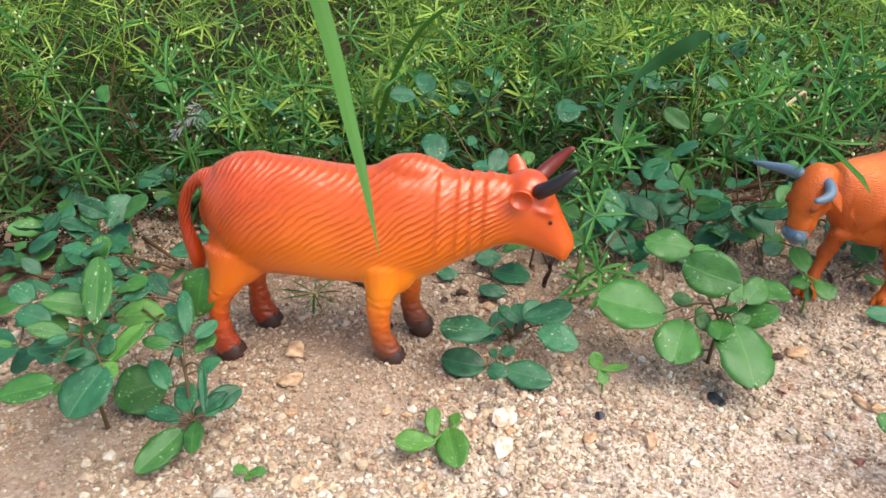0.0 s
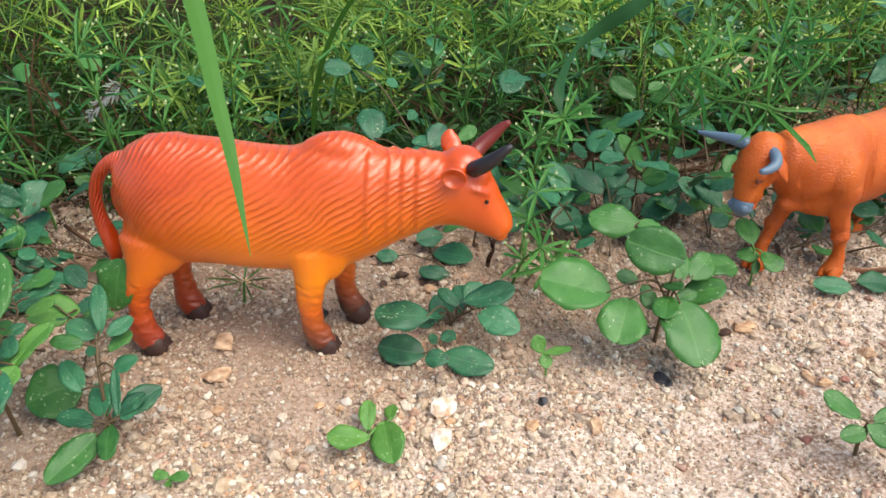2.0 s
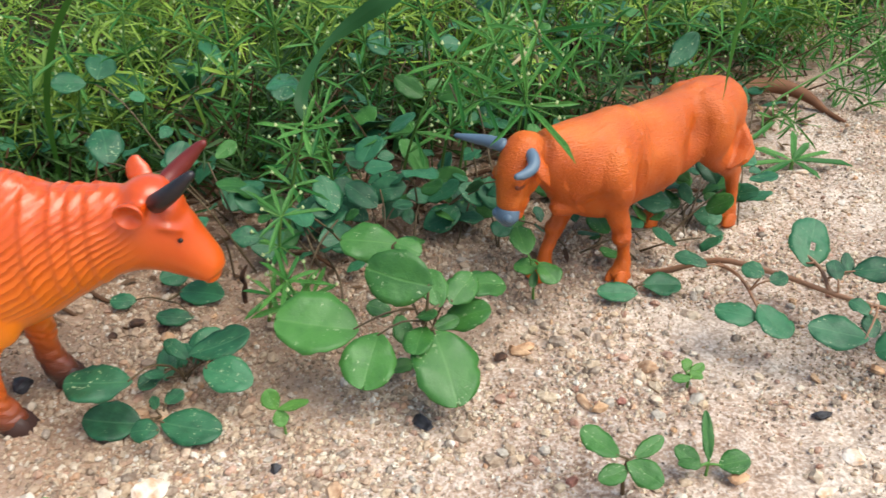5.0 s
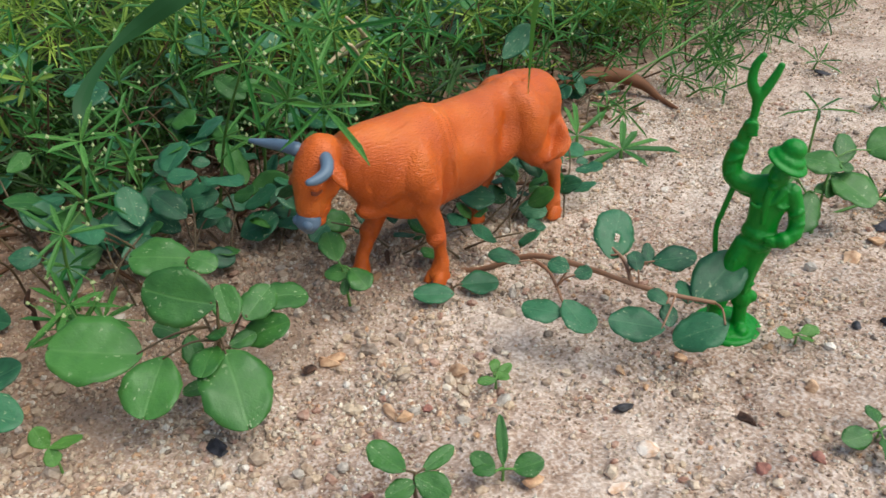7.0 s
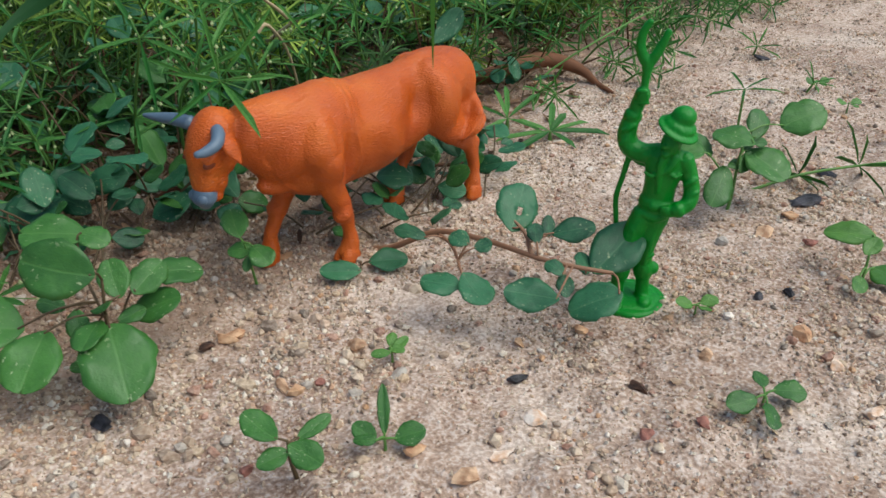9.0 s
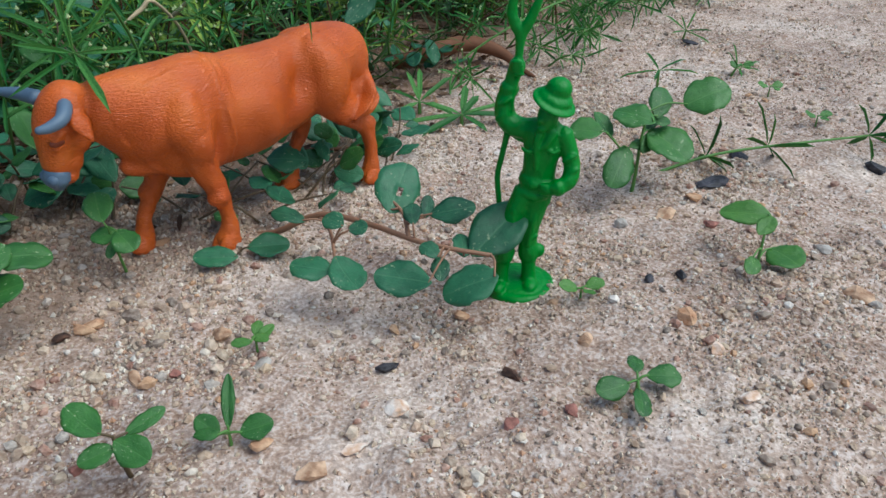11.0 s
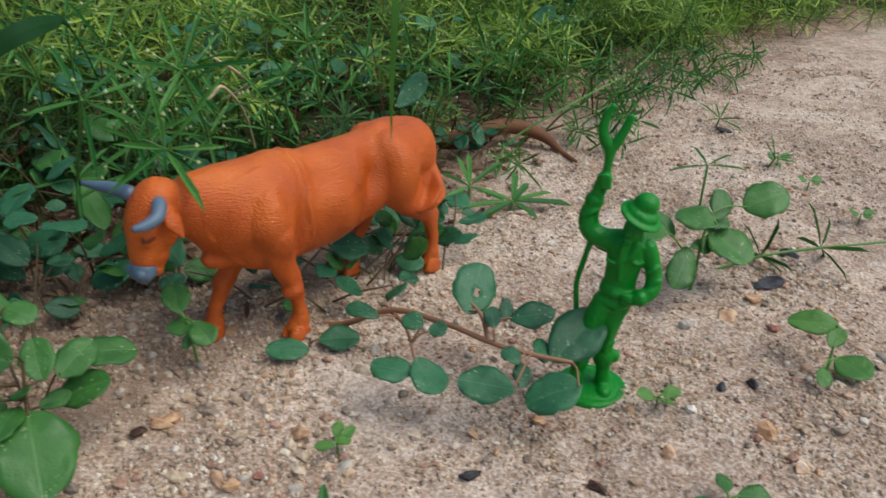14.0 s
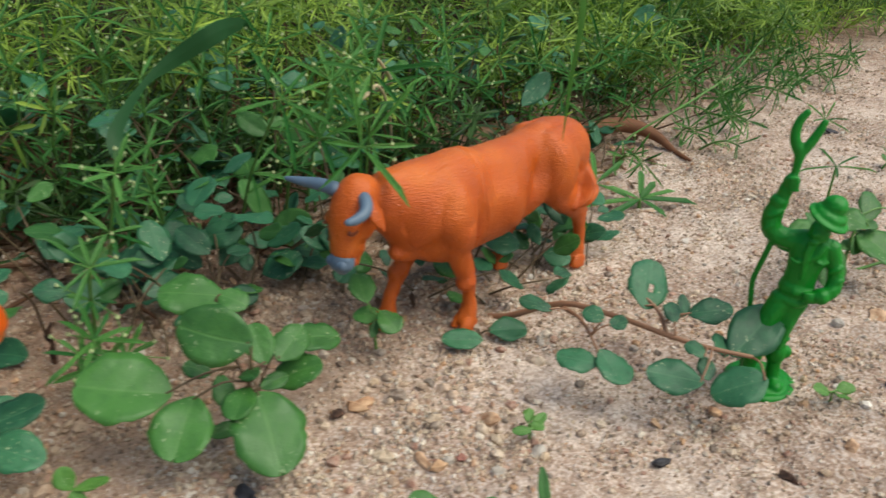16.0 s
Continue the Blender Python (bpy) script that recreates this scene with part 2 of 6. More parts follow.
def bull_material():
    """Matt orange plastic with fine moulded hair."""
    m = Mat("orange_plastic", 0.46, 0.3)
    pos = m.coords()
    n = m.noise(45.0, 3.0)
    m.colour(m.ramp(n, [(0.3, rgb(178, 74, 10)), (0.55, rgb(198, 92, 16)), (0.75, rgb(212, 112, 30))]))
    st = m.node("Mapping")
    st.inputs["Rotation"].default_value = (0, radians(35), 0)
    st.inputs["Scale"].default_value = (0.36, 0.8, 1.2)
    m.link(pos, st.inputs["Vector"])
    hair = m.noise(2100.0, 2.0, st.outputs[0], 0.6)
    b = m.bump(hair, 0.00055, 0.85)
    b = m.bump(n, 0.0010, 0.3, b)
    m.link(b, m.p.inputs["Coat Normal"])
    m.p.inputs["Coat Weight"].default_value = 0.3
    m.p.inputs["Coat Roughness"].default_value = 0.1
    return m.m


SAND = sand_material()
PEBBLE, STONE, CRUMB = pebble_material(True), pebble_material(False), pebble_material(True, True)
WHITE_STONE = stone_material("pale_quartz", rgb(236, 222, 208), rgb(200, 158, 124))
BROWN_STONE = stone_material("brown_stone", rgb(210, 176, 144), rgb(150, 112, 84))
RED_STONE = stone_material("red_stone", rgb(166, 114, 100), rgb(122, 80, 70))
ORANGE_STONE = stone_material("orange_stone", rgb(212, 174, 138), rgb(172, 124, 90))
GREY_STONE = stone_material("grey_stone", rgb(186, 178, 168), rgb(138, 128, 120))
DARK_CLOD = stone_material("dark_clod", rgb(96, 70, 56), rgb(44, 32, 28), 0.9)
PLUME = plain("grey_plume", rgb(152, 154, 148), 0.9, 0.1)
CHARCOAL = stone_material("charcoal", rgb(70, 68, 74), rgb(28, 27, 30), 0.55)
LEAF = leaf_material("creeper_leaf", rgb(24, 76, 48), rgb(66, 130, 86), rgb(106, 154, 110), 0.3)
LEAF_BRIGHT = leaf_material("young_leaf", rgb(60, 116, 40), rgb(104, 154, 62), rgb(140, 186, 104), 0.22)
LEAF_FLAT = leaf_material("round_leaf", rgb(46, 98, 38), rgb(80, 136, 56), rgb(118, 166, 90), 0.28)
SPRIG = blade_material("whorled_leaves", rgb(38, 88, 26), rgb(186, 212, 92))
# the same whorled leaves with the bank's inner shade put into their green
SPRIG_SHADED = blade_material("shade_coloured_leaves", rgb(34, 62, 26), rgb(84, 120, 52))
DEAD_STEM = plain("dead_stem", rgb(84, 62, 44), 0.85, 0.1)
SPRIG_LEAF = blade_material("whorled_leaf", rgb(44, 104, 44), rgb(116, 170, 84), False)
GRASS = blade_material("grass_blade", rgb(74, 124, 46), rgb(86, 136, 54), False)
PINK_STEM = plain("pinkish_stem", rgb(152, 112, 84), 0.6)
STEM = plain("reddish_stem", rgb(92, 74, 48), 0.6)
GREEN_STEM = plain("green_stem", rgb(96, 140, 62), 0.55)
BUD = plain("flower_bud", rgb(186, 200, 140), 0.6)
STRAW = plain("pale_straw", rgb(206, 186, 148), 0.7, 0.2)
TWIG = plain("dry_twig", rgb(92, 66, 48), 0.85, 0.2)
ROOT = plain("brown_root", rgb(128, 86, 60), 0.75, 0.3, 160.0, 0.8, 0.0012)
LITTER = blade_material("dry_litter", rgb(88, 62, 46), rgb(196, 160, 130))
GRASS_DARK = blade_material("broad_grass_blade", rgb(36, 82, 40), rgb(46, 94, 46), False)
COW, BULL = cow_material(), bull_material()
HORN_BLACK = plain("black_horn_paint", rgb(38, 32, 36), 0.38)
HORN_RED = plain("maroon_horn_paint", rgb(112, 38, 32), 0.38)
HOOF = plain("brown_hoof_paint", rgb(64, 40, 34), 0.6)
GREY = plain("grey_paint", rgb(94, 114, 134), 0.45)
EYE_BROWN = plain("dark_eye_paint", rgb(120, 52, 24), 0.4)
EYE_DOT = plain("black_eye_paint", rgb(18, 14, 14), 0.3)
GREEN_PLASTIC = plain("green_plastic", rgb(18, 128, 26), 0.5, 0.4, 260.0, 0.25, 0.0011)
DRY = plain("dry_leaf", rgb(176, 138, 104), 0.8, 0.2)


# ---- building helpers ----
def mesh_from(name, bm, mats, smooth=True):
    bmesh.ops.recalc_face_normals(bm, faces=bm.faces)
    me = bpy.data.meshes.new(name)
    bm.to_mesh(me)
    bm.free()
    for mt in mats if isinstance(mats, (list, tuple)) else [mats]:
        me.materials.append(mt)
    if smooth:
        me.shade_smooth()
    return me


def part(name, me, parent, m=None, label=""):
    ob = new(name, me)
    ob.parent = parent
    if m is not None:
        ob.matrix_basis = m
    return tagged(ob, label)


def empty(name, at=(0, 0, 0)):
    ob = new(name)
    ob.location = at
    return ob


def smooth_rows(rows, k):
    """Catmull-Rom through the rows, k steps between each two."""
    r = np.array(rows, float)
    p = np.vstack([2 * r[0] - r[1], r, 2 * r[-1] - r[-2]])
    out = []
    for i in range(1, len(p) - 2):
        for j in range(k):
            t = j / k
            out.append(0.5 * (2 * p[i] + (p[i + 1] - p[i - 1]) * t + (2 * p[i - 1] - 5 * p[i] + 4 * p[i + 1] - p[i + 2]) * t * t + (3 * p[i] - p[i - 1] - 3 * p[i + 1] + p[i + 2]) * t ** 3))
    out.append(r[-1])
    return np.array(out)


def loft(bm, rows, segs=16, k=4, up=(0, 0, 1), mat=0, unit=0.001, caps=True):
    """A rounded solid along rows of x, y, z, half width, half height (mm)."""
    r = smooth_rows(rows, k) * unit
    r[:, 3:] = np.maximum(r[:, 3:], 0.00005)
    n = len(r)
    tang = np.gradient(r[:, :3], axis=0)
    up = Vector(up)
    rings = []
    faces = []

    def ring(c, side, top, w, h):
        return [bm.verts.new(c + side * (w * math.cos(a)) + top * (h * math.sin(a))) for a in (2 * math.pi * s / segs for s in range(segs))]

    for i in range(n):
        t = Vector(tang[i]).normalized()
        side = up.cross(t)
        side = side.normalized() if side.length > 1e-4 else Vector((0, 1, 0))
        top = t.cross(side)
        c, w, h = Vector(r[i, :3]), r[i, 3], r[i, 4]
        if caps and i == 0:
            rings.append(ring(c - t * 0.6 * min(w, h), side, top, w * 0.55, h * 0.55))
        rings.append(ring(c, side, top, w, h))
        if caps and i == n - 1:
            rings.append(ring(c + t * 0.6 * min(w, h), side, top, w * 0.55, h * 0.55))
    for a, b in zip(rings, rings[1:]):
        for s in range(segs):
            faces.append(bm.faces.new((a[s], a[(s + 1) % segs], b[(s + 1) % segs], b[s])))
    faces.append(bm.faces.new(rings[0][::-1]))
    faces.append(bm.faces.new(rings[-1]))
    for f in faces:
        f.material_index = mat
    return faces


def ball(bm, c, r, mat=0, unit=0.001, cuts=2, turn=None):
    """An ellipsoid at c with the three radii r (mm)."""
    m = Matrix.Translation(Vector(c) * unit) @ (turn or Matrix()) @ Matrix.Diagonal((*[v * unit for v in r], 1))
    made = bmesh.ops.create_icosphere(bm, subdivisions=cuts, radius=1, matrix=m)
    for v in made["verts"]:
        for f in v.link_faces:
            f.material_index = mat


def fuse(bm, voxel, rounds):
    """The solids of bm as one skin, smoothed where they join: a new bmesh."""
    me = bpy.data.meshes.new("fused")
    bmesh.ops.recalc_face_normals(bm, faces=bm.faces)
    bm.to_mesh(me)
    bm.free()
    ob = new("fused", me)
    re = ob.modifiers.new("skin", "REMESH")
    re.mode, re.voxel_size = "VOXEL", voxel
    sm = ob.modifiers.new("soften", "SMOOTH")
    sm.factor, sm.iterations = 0.5, rounds
    dg = bpy.context.evaluated_depsgraph_get()
    out = bmesh.new()
    out.from_object(ob, dg)
    bpy.data.objects.remove(ob)
    bpy.data.meshes.remove(me)
    return out


# ---- ground ----
def height(x, y):
    """The soil's gentle swells, before its fine grain."""
    def bump(cx, cy, s, h):
        return h * math.exp(-((x - cx) ** 2 + (y - cy) ** 2) / (2 * s * s))
    z = bump(-0.03, 0.235, 0.05, 0.004) + bump(0.262, 0.165, 0.03, 0.0065) + bump(0.32, 0.236, 0.04, 0.004) + bump(0.1, 0.2, 0.04, -0.0025) + bump(0.15, 0.26, 0.04, 0.001)
    edge = min(1.0, max(0.0, (x - 0.30) / 0.10)) * min(1.0, max(0.0, (0.26 - y) / 0.1))
    return z - 0.022 * edge * edge


def grain(x, y):
    v = Vector((x, y, 0))
    rough = 0.6 + 0.8 * max(0.0, noise.noise(v * 14 + Vector((2, 7, 1))) + 0.3)
    clod = max(0.0, noise.noise(v * 62 + Vector((1, 3, 9))) - 0.12)
    return 0.0018 * noise.noise(v * 28) + rough * (0.0014 * noise.noise(v * 80 + Vector((5, 1, 2))) + 0.0009 * noise.noise(v * 210) + 0.0036 * clod)


def soil(x, y):
    near = 1.0 if -0.4 < x < 0.9 and -0.1 < y < 0.9 else 0.3
    flat = min(1.0, math.hypot(x - 0.2337, y - 0.2073) / 0.015) ** 2
    return height(x, y) + near * flat * grain(x, y)


def axis(lo, hi, step, far):
    fine = list(np.arange(lo, hi, step))
    out, d = [], step
    v = hi
    while v < far:
        out.append(v)
        d *= 1.22
        v += d
    low, d = [], step
    v = lo
    while v > -far:
        d *= 1.22
        v -= d
        low.append(v)
    return low[::-1] + fine + out + [far]


xs, ys = axis(-0.20, 0.44, 0.0017, 60.0), axis(0.07, 0.52, 0.0017, 60.0)
gv = [(x, y, soil(x, y)) for y in ys for x in xs]
nx = len(xs)
gf = [(j * nx + i, j * nx + i + 1, (j + 1) * nx + i + 1, (j + 1) * nx + i) for j in range(len(ys) - 1) for i in range(nx - 1)]
gm = bpy.data.meshes.new("ground")
gm.from_pydata(gv, [], gf)
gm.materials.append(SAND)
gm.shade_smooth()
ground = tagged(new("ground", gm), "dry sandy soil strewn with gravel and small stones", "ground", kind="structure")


# ---- toy cow ----
def figure_body(out, name, mat):
    for f in out.faces:
        f.material_index = 0
    return mesh_from(name, out, [mat])


def add_loft(name, rows, mat, parent, segs=12, up=(0, 0, 1), label="", flip=1):
    bm = bmesh.new()
    loft(bm, [(r[0], r[1] * flip, *r[2:]) for r in rows], segs, up=up)
    return part(name, mesh_from(name, bm, mat), parent, None, label)


def add_ball(name, c, r, mat, parent, label="", flip=1):
    bm = bmesh.new()
    ball(bm, (c[0], c[1] * flip, c[2]), r)
    return part(name, mesh_from(name, bm, mat), parent, None, label)


def toy_cow():
    bm = bmesh.new()
    # trunk from rump to neck: x, y, z, half width, half height
    loft(bm, [(-30.6, 0, 46, 6.6, 9.2), (-28, 0, 46.5, 10.6, 15), (-20, 0, 46.5, 13.5, 19), (-8, 0, 46, 14, 19), (6, 0, 44.2, 14.3, 18.7), (18, 0, 43.7, 14.3, 18.5), (28, 0, 45.5, 13.4, 19), (37, 0, 47.2, 11.8, 16.7), (45, 0, 48.4, 10.2, 13.6), (52, 0, 49.6, 8.9, 11.6), (58, 0, 50.2, 8.2, 10.8)], 48, 6)
    # blocky head, straight from the poll to the muzzle
    loft(bm, [(56, 0, 50.2, 8, 10.2), (61, 0, 49.6, 7.8, 11), (65.5, 0, 47.2, 7.2, 9.8), (69.5, 0, 43.6, 6.3, 7.2), (73, 0, 40.2, 5.5, 5.4), (74.8, 0, 38.4, 5.2, 4.4)], 24)
    ball(bm, (74.4, 0, 37.4), (3.0, 5.4, 3.3))
    ball(bm, (64, 0, 58.6), (5.8, 6.4, 4.0))
    ball(bm, (68.2, 0, 54.6), (3.8, 6.2, 4.8))
    ball(bm, (30, 0, 61), (11, 6.5, 6))
    ball(bm, (-17, 0, 58.6), (14, 9, 8))
    for s in (-1, 1):
        ball(bm, (-23, s * 6.6, 38), (9.0, 4.8, 13), cuts=3)
        ball(bm, (25, s * 7.0, 38), (8.0, 5.0, 14), cuts=3)
        fx = 0 if s < 0 else 7
        rx = 0 if s < 0 else 7
        loft(bm, [(21 + fx * 0.3, s * 8.3, 35, 5.6, 7.4), (21 + fx * 0.6, s * 9, 28, 4.8, 5.4), (19.8 + fx, s * 9.3, 20, 3.8, 4.0), (19.6 + fx, s * 9.3, 12, 3.3, 3.4), (20.6 + fx, s * 9.3, 7, 3.6, 4.0), (22.4 + fx, s * 9.3, 3, 3.8, 4.2)], 16, up=(1, 0, 0))
        loft(bm, [(-25, s * 7.0, 37, 5.2, 8.8), (-27 + rx * 0.4, s * 8.0, 29, 4.6, 6.0), (-30.5 + rx * 0.8, s * 9.3, 21, 3.5, 3.6), (-31.6 + rx, s * 9.3, 13.5, 3.2, 3.3), (-31.4 + rx, s * 9.3, 7, 3.7, 4.4), (-29.6 + rx, s * 9.3, 3, 3.8, 4.4)], 16, up=(1, 0, 0))
        # knee and hock bosses
        ball(bm, (19.4 + fx, s * 9.3, 18.5), (3.9, 3.8, 3.6))
        ball(bm, (-31.4 + rx, s * 9.3, 19.5), (3.6, 3.5, 3.6))
        # ears: cupped discs, the far one standing higher
        ball(bm, (62.6, s * 7.4, 57.4), (2.6, 2.8, 2.2))
        if s < 0:
            ball(bm, (61.9, -10, 57.6), (4.0, 1.9, 3.5), turn=pose(0, 0, 0, 0, 0, -14))
        else:
            loft(bm, [(61.6, 7.2, 57, 1.7, 2.4), (60.6, 8.8, 59.6, 1.5, 3.3), (60.2, 9.8, 62, 1.2, 2.6), (60.6, 10.2, 63.8, 0.6, 0.9)], 12, up=(1, 0, 0))
        # brow ridge and nostril
        loft(bm, [(66.0, s * 6.8, 53.0, 0.6, 0.5), (68.6, s * 6.6, 52.4, 0.9, 0.7), (71.2, s * 5.4, 50.8, 0.6, 0.5)], 10, k=3)
        ball(bm, (76.2, s * 2.8, 39.4), (1.5, 1.6, 1.3))
    ball(bm, (2, 0, 26.5), (5, 3, 2.5))
    # tail, hanging close behind the rump and thickening into its switch
    loft(bm, [(-27, 0, 59, 2.6, 2.8), (-32.5, 0, 58.6, 2.4, 2.6), (-38.2, 0.4, 54.2, 2.1, 2.2), (-41.2, 0.8, 47.4, 2.0, 2.2), (-41.6, 1, 40.5, 2.2, 2.4), (-40.4, 1, 34, 2.6, 3.0), (-39.6, 1, 28.5, 2.5, 3.0), (-40.4, 1, 24, 1.0, 1.6)], 12, up=(0, 1, 0))
    out = fuse(bm, 0.0006, 16)
    # neck folds are pressed in, the cups of the ears hollowed
    for v in out.verts:
        x, y, z = v.co * 1000
        for fx in (38.4, 44, 47.8, 51.8):
            d = x - (fx + (z - 54) * 0.06)
            if -0.5 < d < 3.2 and z > 34 and abs(y) > 2:
                v.co += v.normal * 0.0007 * min(1.0, (d + 0.5) / 0.8) * (1 - max(0.0, d) / 3.2) * min(1.0, (z - 34) / 8)
        d = math.hypot((x - 61.9) / 3.4, (z - 57.6) / 2.8)
        if d < 1 and abs(y) > 8.8:
            v.co.y -= math.copysign(0.0030, y) * (1 - d * d)
        mouth = abs(z - (36.0 + (x - 73) * 0.25))
        if x > 68.5 and mouth < 0.8:
            v.co -= v.normal * 0.0006 * (1 - mouth / 0.8)
        # the moulded locks of the coat, broken up so that they don't run on like a thread
        if z < 26 and abs(y) > 4:
            v.co += v.normal * 0.0004 * noise.noise(Vector((x * 0.3, y * 0.3, z * 0.8 + x * 0.3))) * min(1.0, z / 8)
    cow = new("toy_cow", figure_body(out, "toy_cow", COW))
    for s in (-1, 1):
        add_loft("horn", [(66.8, s * 5.0, 58.0, 2.3, 2.3), (69.0, s * 7.0, 59.8, 2.2, 2.2), (72.2, s * 8.4, 62.4, 1.9, 1.9), (75.0, s * 8.8, 64.9, 1.3, 1.3), (76.6, s * 8.6, 66.0, 0.9, 0.9)], HORN_BLACK if s < 0 else HORN_RED, cow, label="black painted horn" if s < 0 else "maroon painted horn")
        add_ball("eye", (70.6, s * 6.2, 48.9), (0.6, 0.5, 0.6), EYE_DOT, cow, "black painted eye dot")
        for hx in ((22.9, -29.2) if s < 0 else (29.9, -22.2)):
            hoof = bmesh.new()
            loft(hoof, [(hx - 1.2, s * 9.3, 4.4, 3.4, 3.7), (hx + 0.1, s * 9.3, 2.5, 3.9, 4.3), (hx + 0.6, s * 9.3, 0.5, 3.9, 4.5)], 18, up=(1, 0, 0))
            for v in hoof.verts:
                # cleft at the toe and a ragged upper rim
                if v.co.x * 1000 > hx + 2 and abs(v.co.y * 1000 - s * 9.3) < 1.2:
                    v.co.x -= 0.0009
                v.co += Vector((0.2, 0.2, 0.35)) * 0.001 * noise.noise(v.co * 900)
            part("hoof", mesh_from("hoof", hoof, HOOF), cow, None, "dark brown hoof")
    return cow


cow = tagged(toy_cow(), "glossy orange-red vinyl toy cow with dark horns and brown hooves", "toy cow")
cow.matrix_world = pose(-0.030, 0.22935, 0.0038, 0, 0, -3.6)


# ---- toy bull ----
def toy_bull():
    """Built with its near side at -y, then turned over so that this side is its left."""
    bm = bmesh.new()
    loft(bm, [(-32.6, 0, 41, 6, 6.5), (-30, 0, 41.2, 9.2, 10.4), (-21, 0, 41.3, 10.8, 12.6), (-11, 0, 40.4, 9.8, 13.0), (0, 0, 38.4, 10.6, 14.6), (10, 0, 37.4, 11.2, 15.6), (20, 0, 37.4, 11.2, 15.8), (25, 0, 38, 11, 15.6)], 48, 6)
    # the heavier forehand, a little proud of the barrel
    loft(bm, [(21.5, 0, 38, 11.0, 15.3), (24.5, 0, 38.2, 12.0, 16.5), (32, 0, 38.7, 12.2, 17.2), (40, 1, 41, 10.2, 15.2), (48, 2, 44.6, 8.0, 11.4), (55.5, 3.2, 47.6, 6.0, 7.5)], 48, 6)
    loft(bm, [(58.6, 3.6, 51, 5.4, 4.8), (61.6, 4.2, 49.4, 5.9, 5.7), (64, 4.2, 44.5, 5.7, 6.0), (65.8, 4, 39, 4.4, 4.6), (67, 3.8, 34.6, 3.7, 3.5)], 18, up=(1, 0, 0))
    # cheek, jaw and chin
    ball(bm, (61.5, 4, 42.5), (5.4, 4.9, 6.6), turn=pose(0, 0, 0, 0, 20, 0))
    ball(bm, (63.6, 3.8, 35.8), (3.8, 3.6, 4.0))
    ball(bm, (64.6, 3.7, 31.8), (2.6, 3.0, 2.2))
    ball(bm, (-22, 0, 48.6), (9, 6.0, 5.0))
    ball(bm, (-28, 0, 49.6), (3.4, 3.0, 2.8))
    ball(bm, (28, 0, 51), (11, 6, 4.4))
    ball(bm, (-12, 0, 49.6), (8, 5.6, 4.8))
    # brisket
    ball(bm, (42, 1, 29.8), (11, 4.5, 4.6))
    for s in (-1, 1):
        # thigh, hip, shoulder blade, upper arm and rib cage
        ball(bm, (-14.5, s * 7.4, 38), (8.6, 5.2, 12.4), cuts=3, turn=pose(0, 0, 0, 0, 20, 0))
        ball(bm, (-12, s * 4.8, 46.6), (8, 4.4, 6), cuts=3)
        ball(bm, (36, s * 8.2, 40.5), (6.4, 4.0, 9.5), turn=pose(0, 0, 0, 0, -18, 0))
        ball(bm, (34, s * 9.0, 33.4), (5.6, 4.2, 7.0), turn=pose(0, 0, 0, 0, 12, 0))
        ball(bm, (10, s * 8.0, 36.5), (10, 3.9, 9.5))
        if s < 0:
            loft(bm, [(34, s * 8.4, 31, 4.0, 5.6), (32.6, s * 8.8, 24.5, 3.2, 4.2), (30.2, s * 9, 16.6, 2.6, 2.9), (29.0, s * 9, 10.5, 1.9, 2.1), (28.8, s * 9, 6, 2.7, 2.9), (30.0, s * 9, 2, 3.2, 3.9)], 14, up=(1, 0, 0))
            ball(bm, (31.2, s * 9.4, 16.8), (3.5, 3.3, 3.3))
            ball(bm, (28.9, s * 9, 6.4), (2.9, 2.9, 1.6))
            loft(bm, [(-15, s * 6.8, 36, 4.4, 9), (-19.5, s * 8.0, 28.6, 3.7, 6.2), (-24.4, s * 8.6, 23.8, 2.9, 4.2), (-28.0, s * 8.8, 19.5, 2.5, 3.3), (-29.4, s * 9, 12.5, 2.0, 2.3), (-29.2, s * 9, 6, 2.6, 2.8), (-28.6, s * 9, 2, 3.2, 3.9)], 14, up=(1, 0, 0))
            ball(bm, (-29.6, s * 8.8, 20.4), (2.3, 2.3, 2.8))
            ball(bm, (-29.2, s * 9, 6.2), (2.9, 2.9, 1.6))
        else:
            loft(bm, [(34, s * 8.4, 29, 4.2, 6.0), (37.5, s * 8.8, 23, 3.3, 4.4), (41, s * 9, 16, 2.6, 2.9), (45, s * 9, 9.5, 2.1, 2.3), (45.8, s * 9, 5, 2.7, 2.9), (47, s * 9, 2, 3.3, 4.0)], 14, up=(1, 0, 0))
            ball(bm, (42.2, s * 9.3, 16.6), (3.0, 3.0, 2.8))
            loft(bm, [(-13, s * 7, 33, 4.4, 8), (-14, s * 8.2, 25, 3.4, 5.0), (-15.4, s * 8.8, 18.5, 2.5, 3.2), (-10.4, s * 9, 10.5, 2.1, 2.3), (-9.2, s * 9, 5, 2.7, 2.9), (-8, s * 9, 2, 3.3, 4.0)], 14, up=(1, 0, 0))
            ball(bm, (-16, s * 8.8, 19.5), (2.6, 2.4, 2.6))
        loft(bm, [(61.5, 4 + s * 4.6, 49.4, 1.0, 1.7), (61.4, 4 + s * 7.2, 46.6, 1.1, 2.9), (60.4, 4 + s * 9.4, 42.2, 0.6, 0.8)], 10, up=(1, 0, 0))
        # lids over and under the eye, and the brow
        ball(bm, (66.4, 4.2 + s * 4.8, 44.3), (2.9, 1.7, 1.1), turn=pose(0, 0, 0, 0, 35, 0))
        ball(bm, (66.9, 4.1 + s * 4.3, 41.2), (1.9, 1.2, 0.6), turn=pose(0, 0, 0, 0, 35, 0))
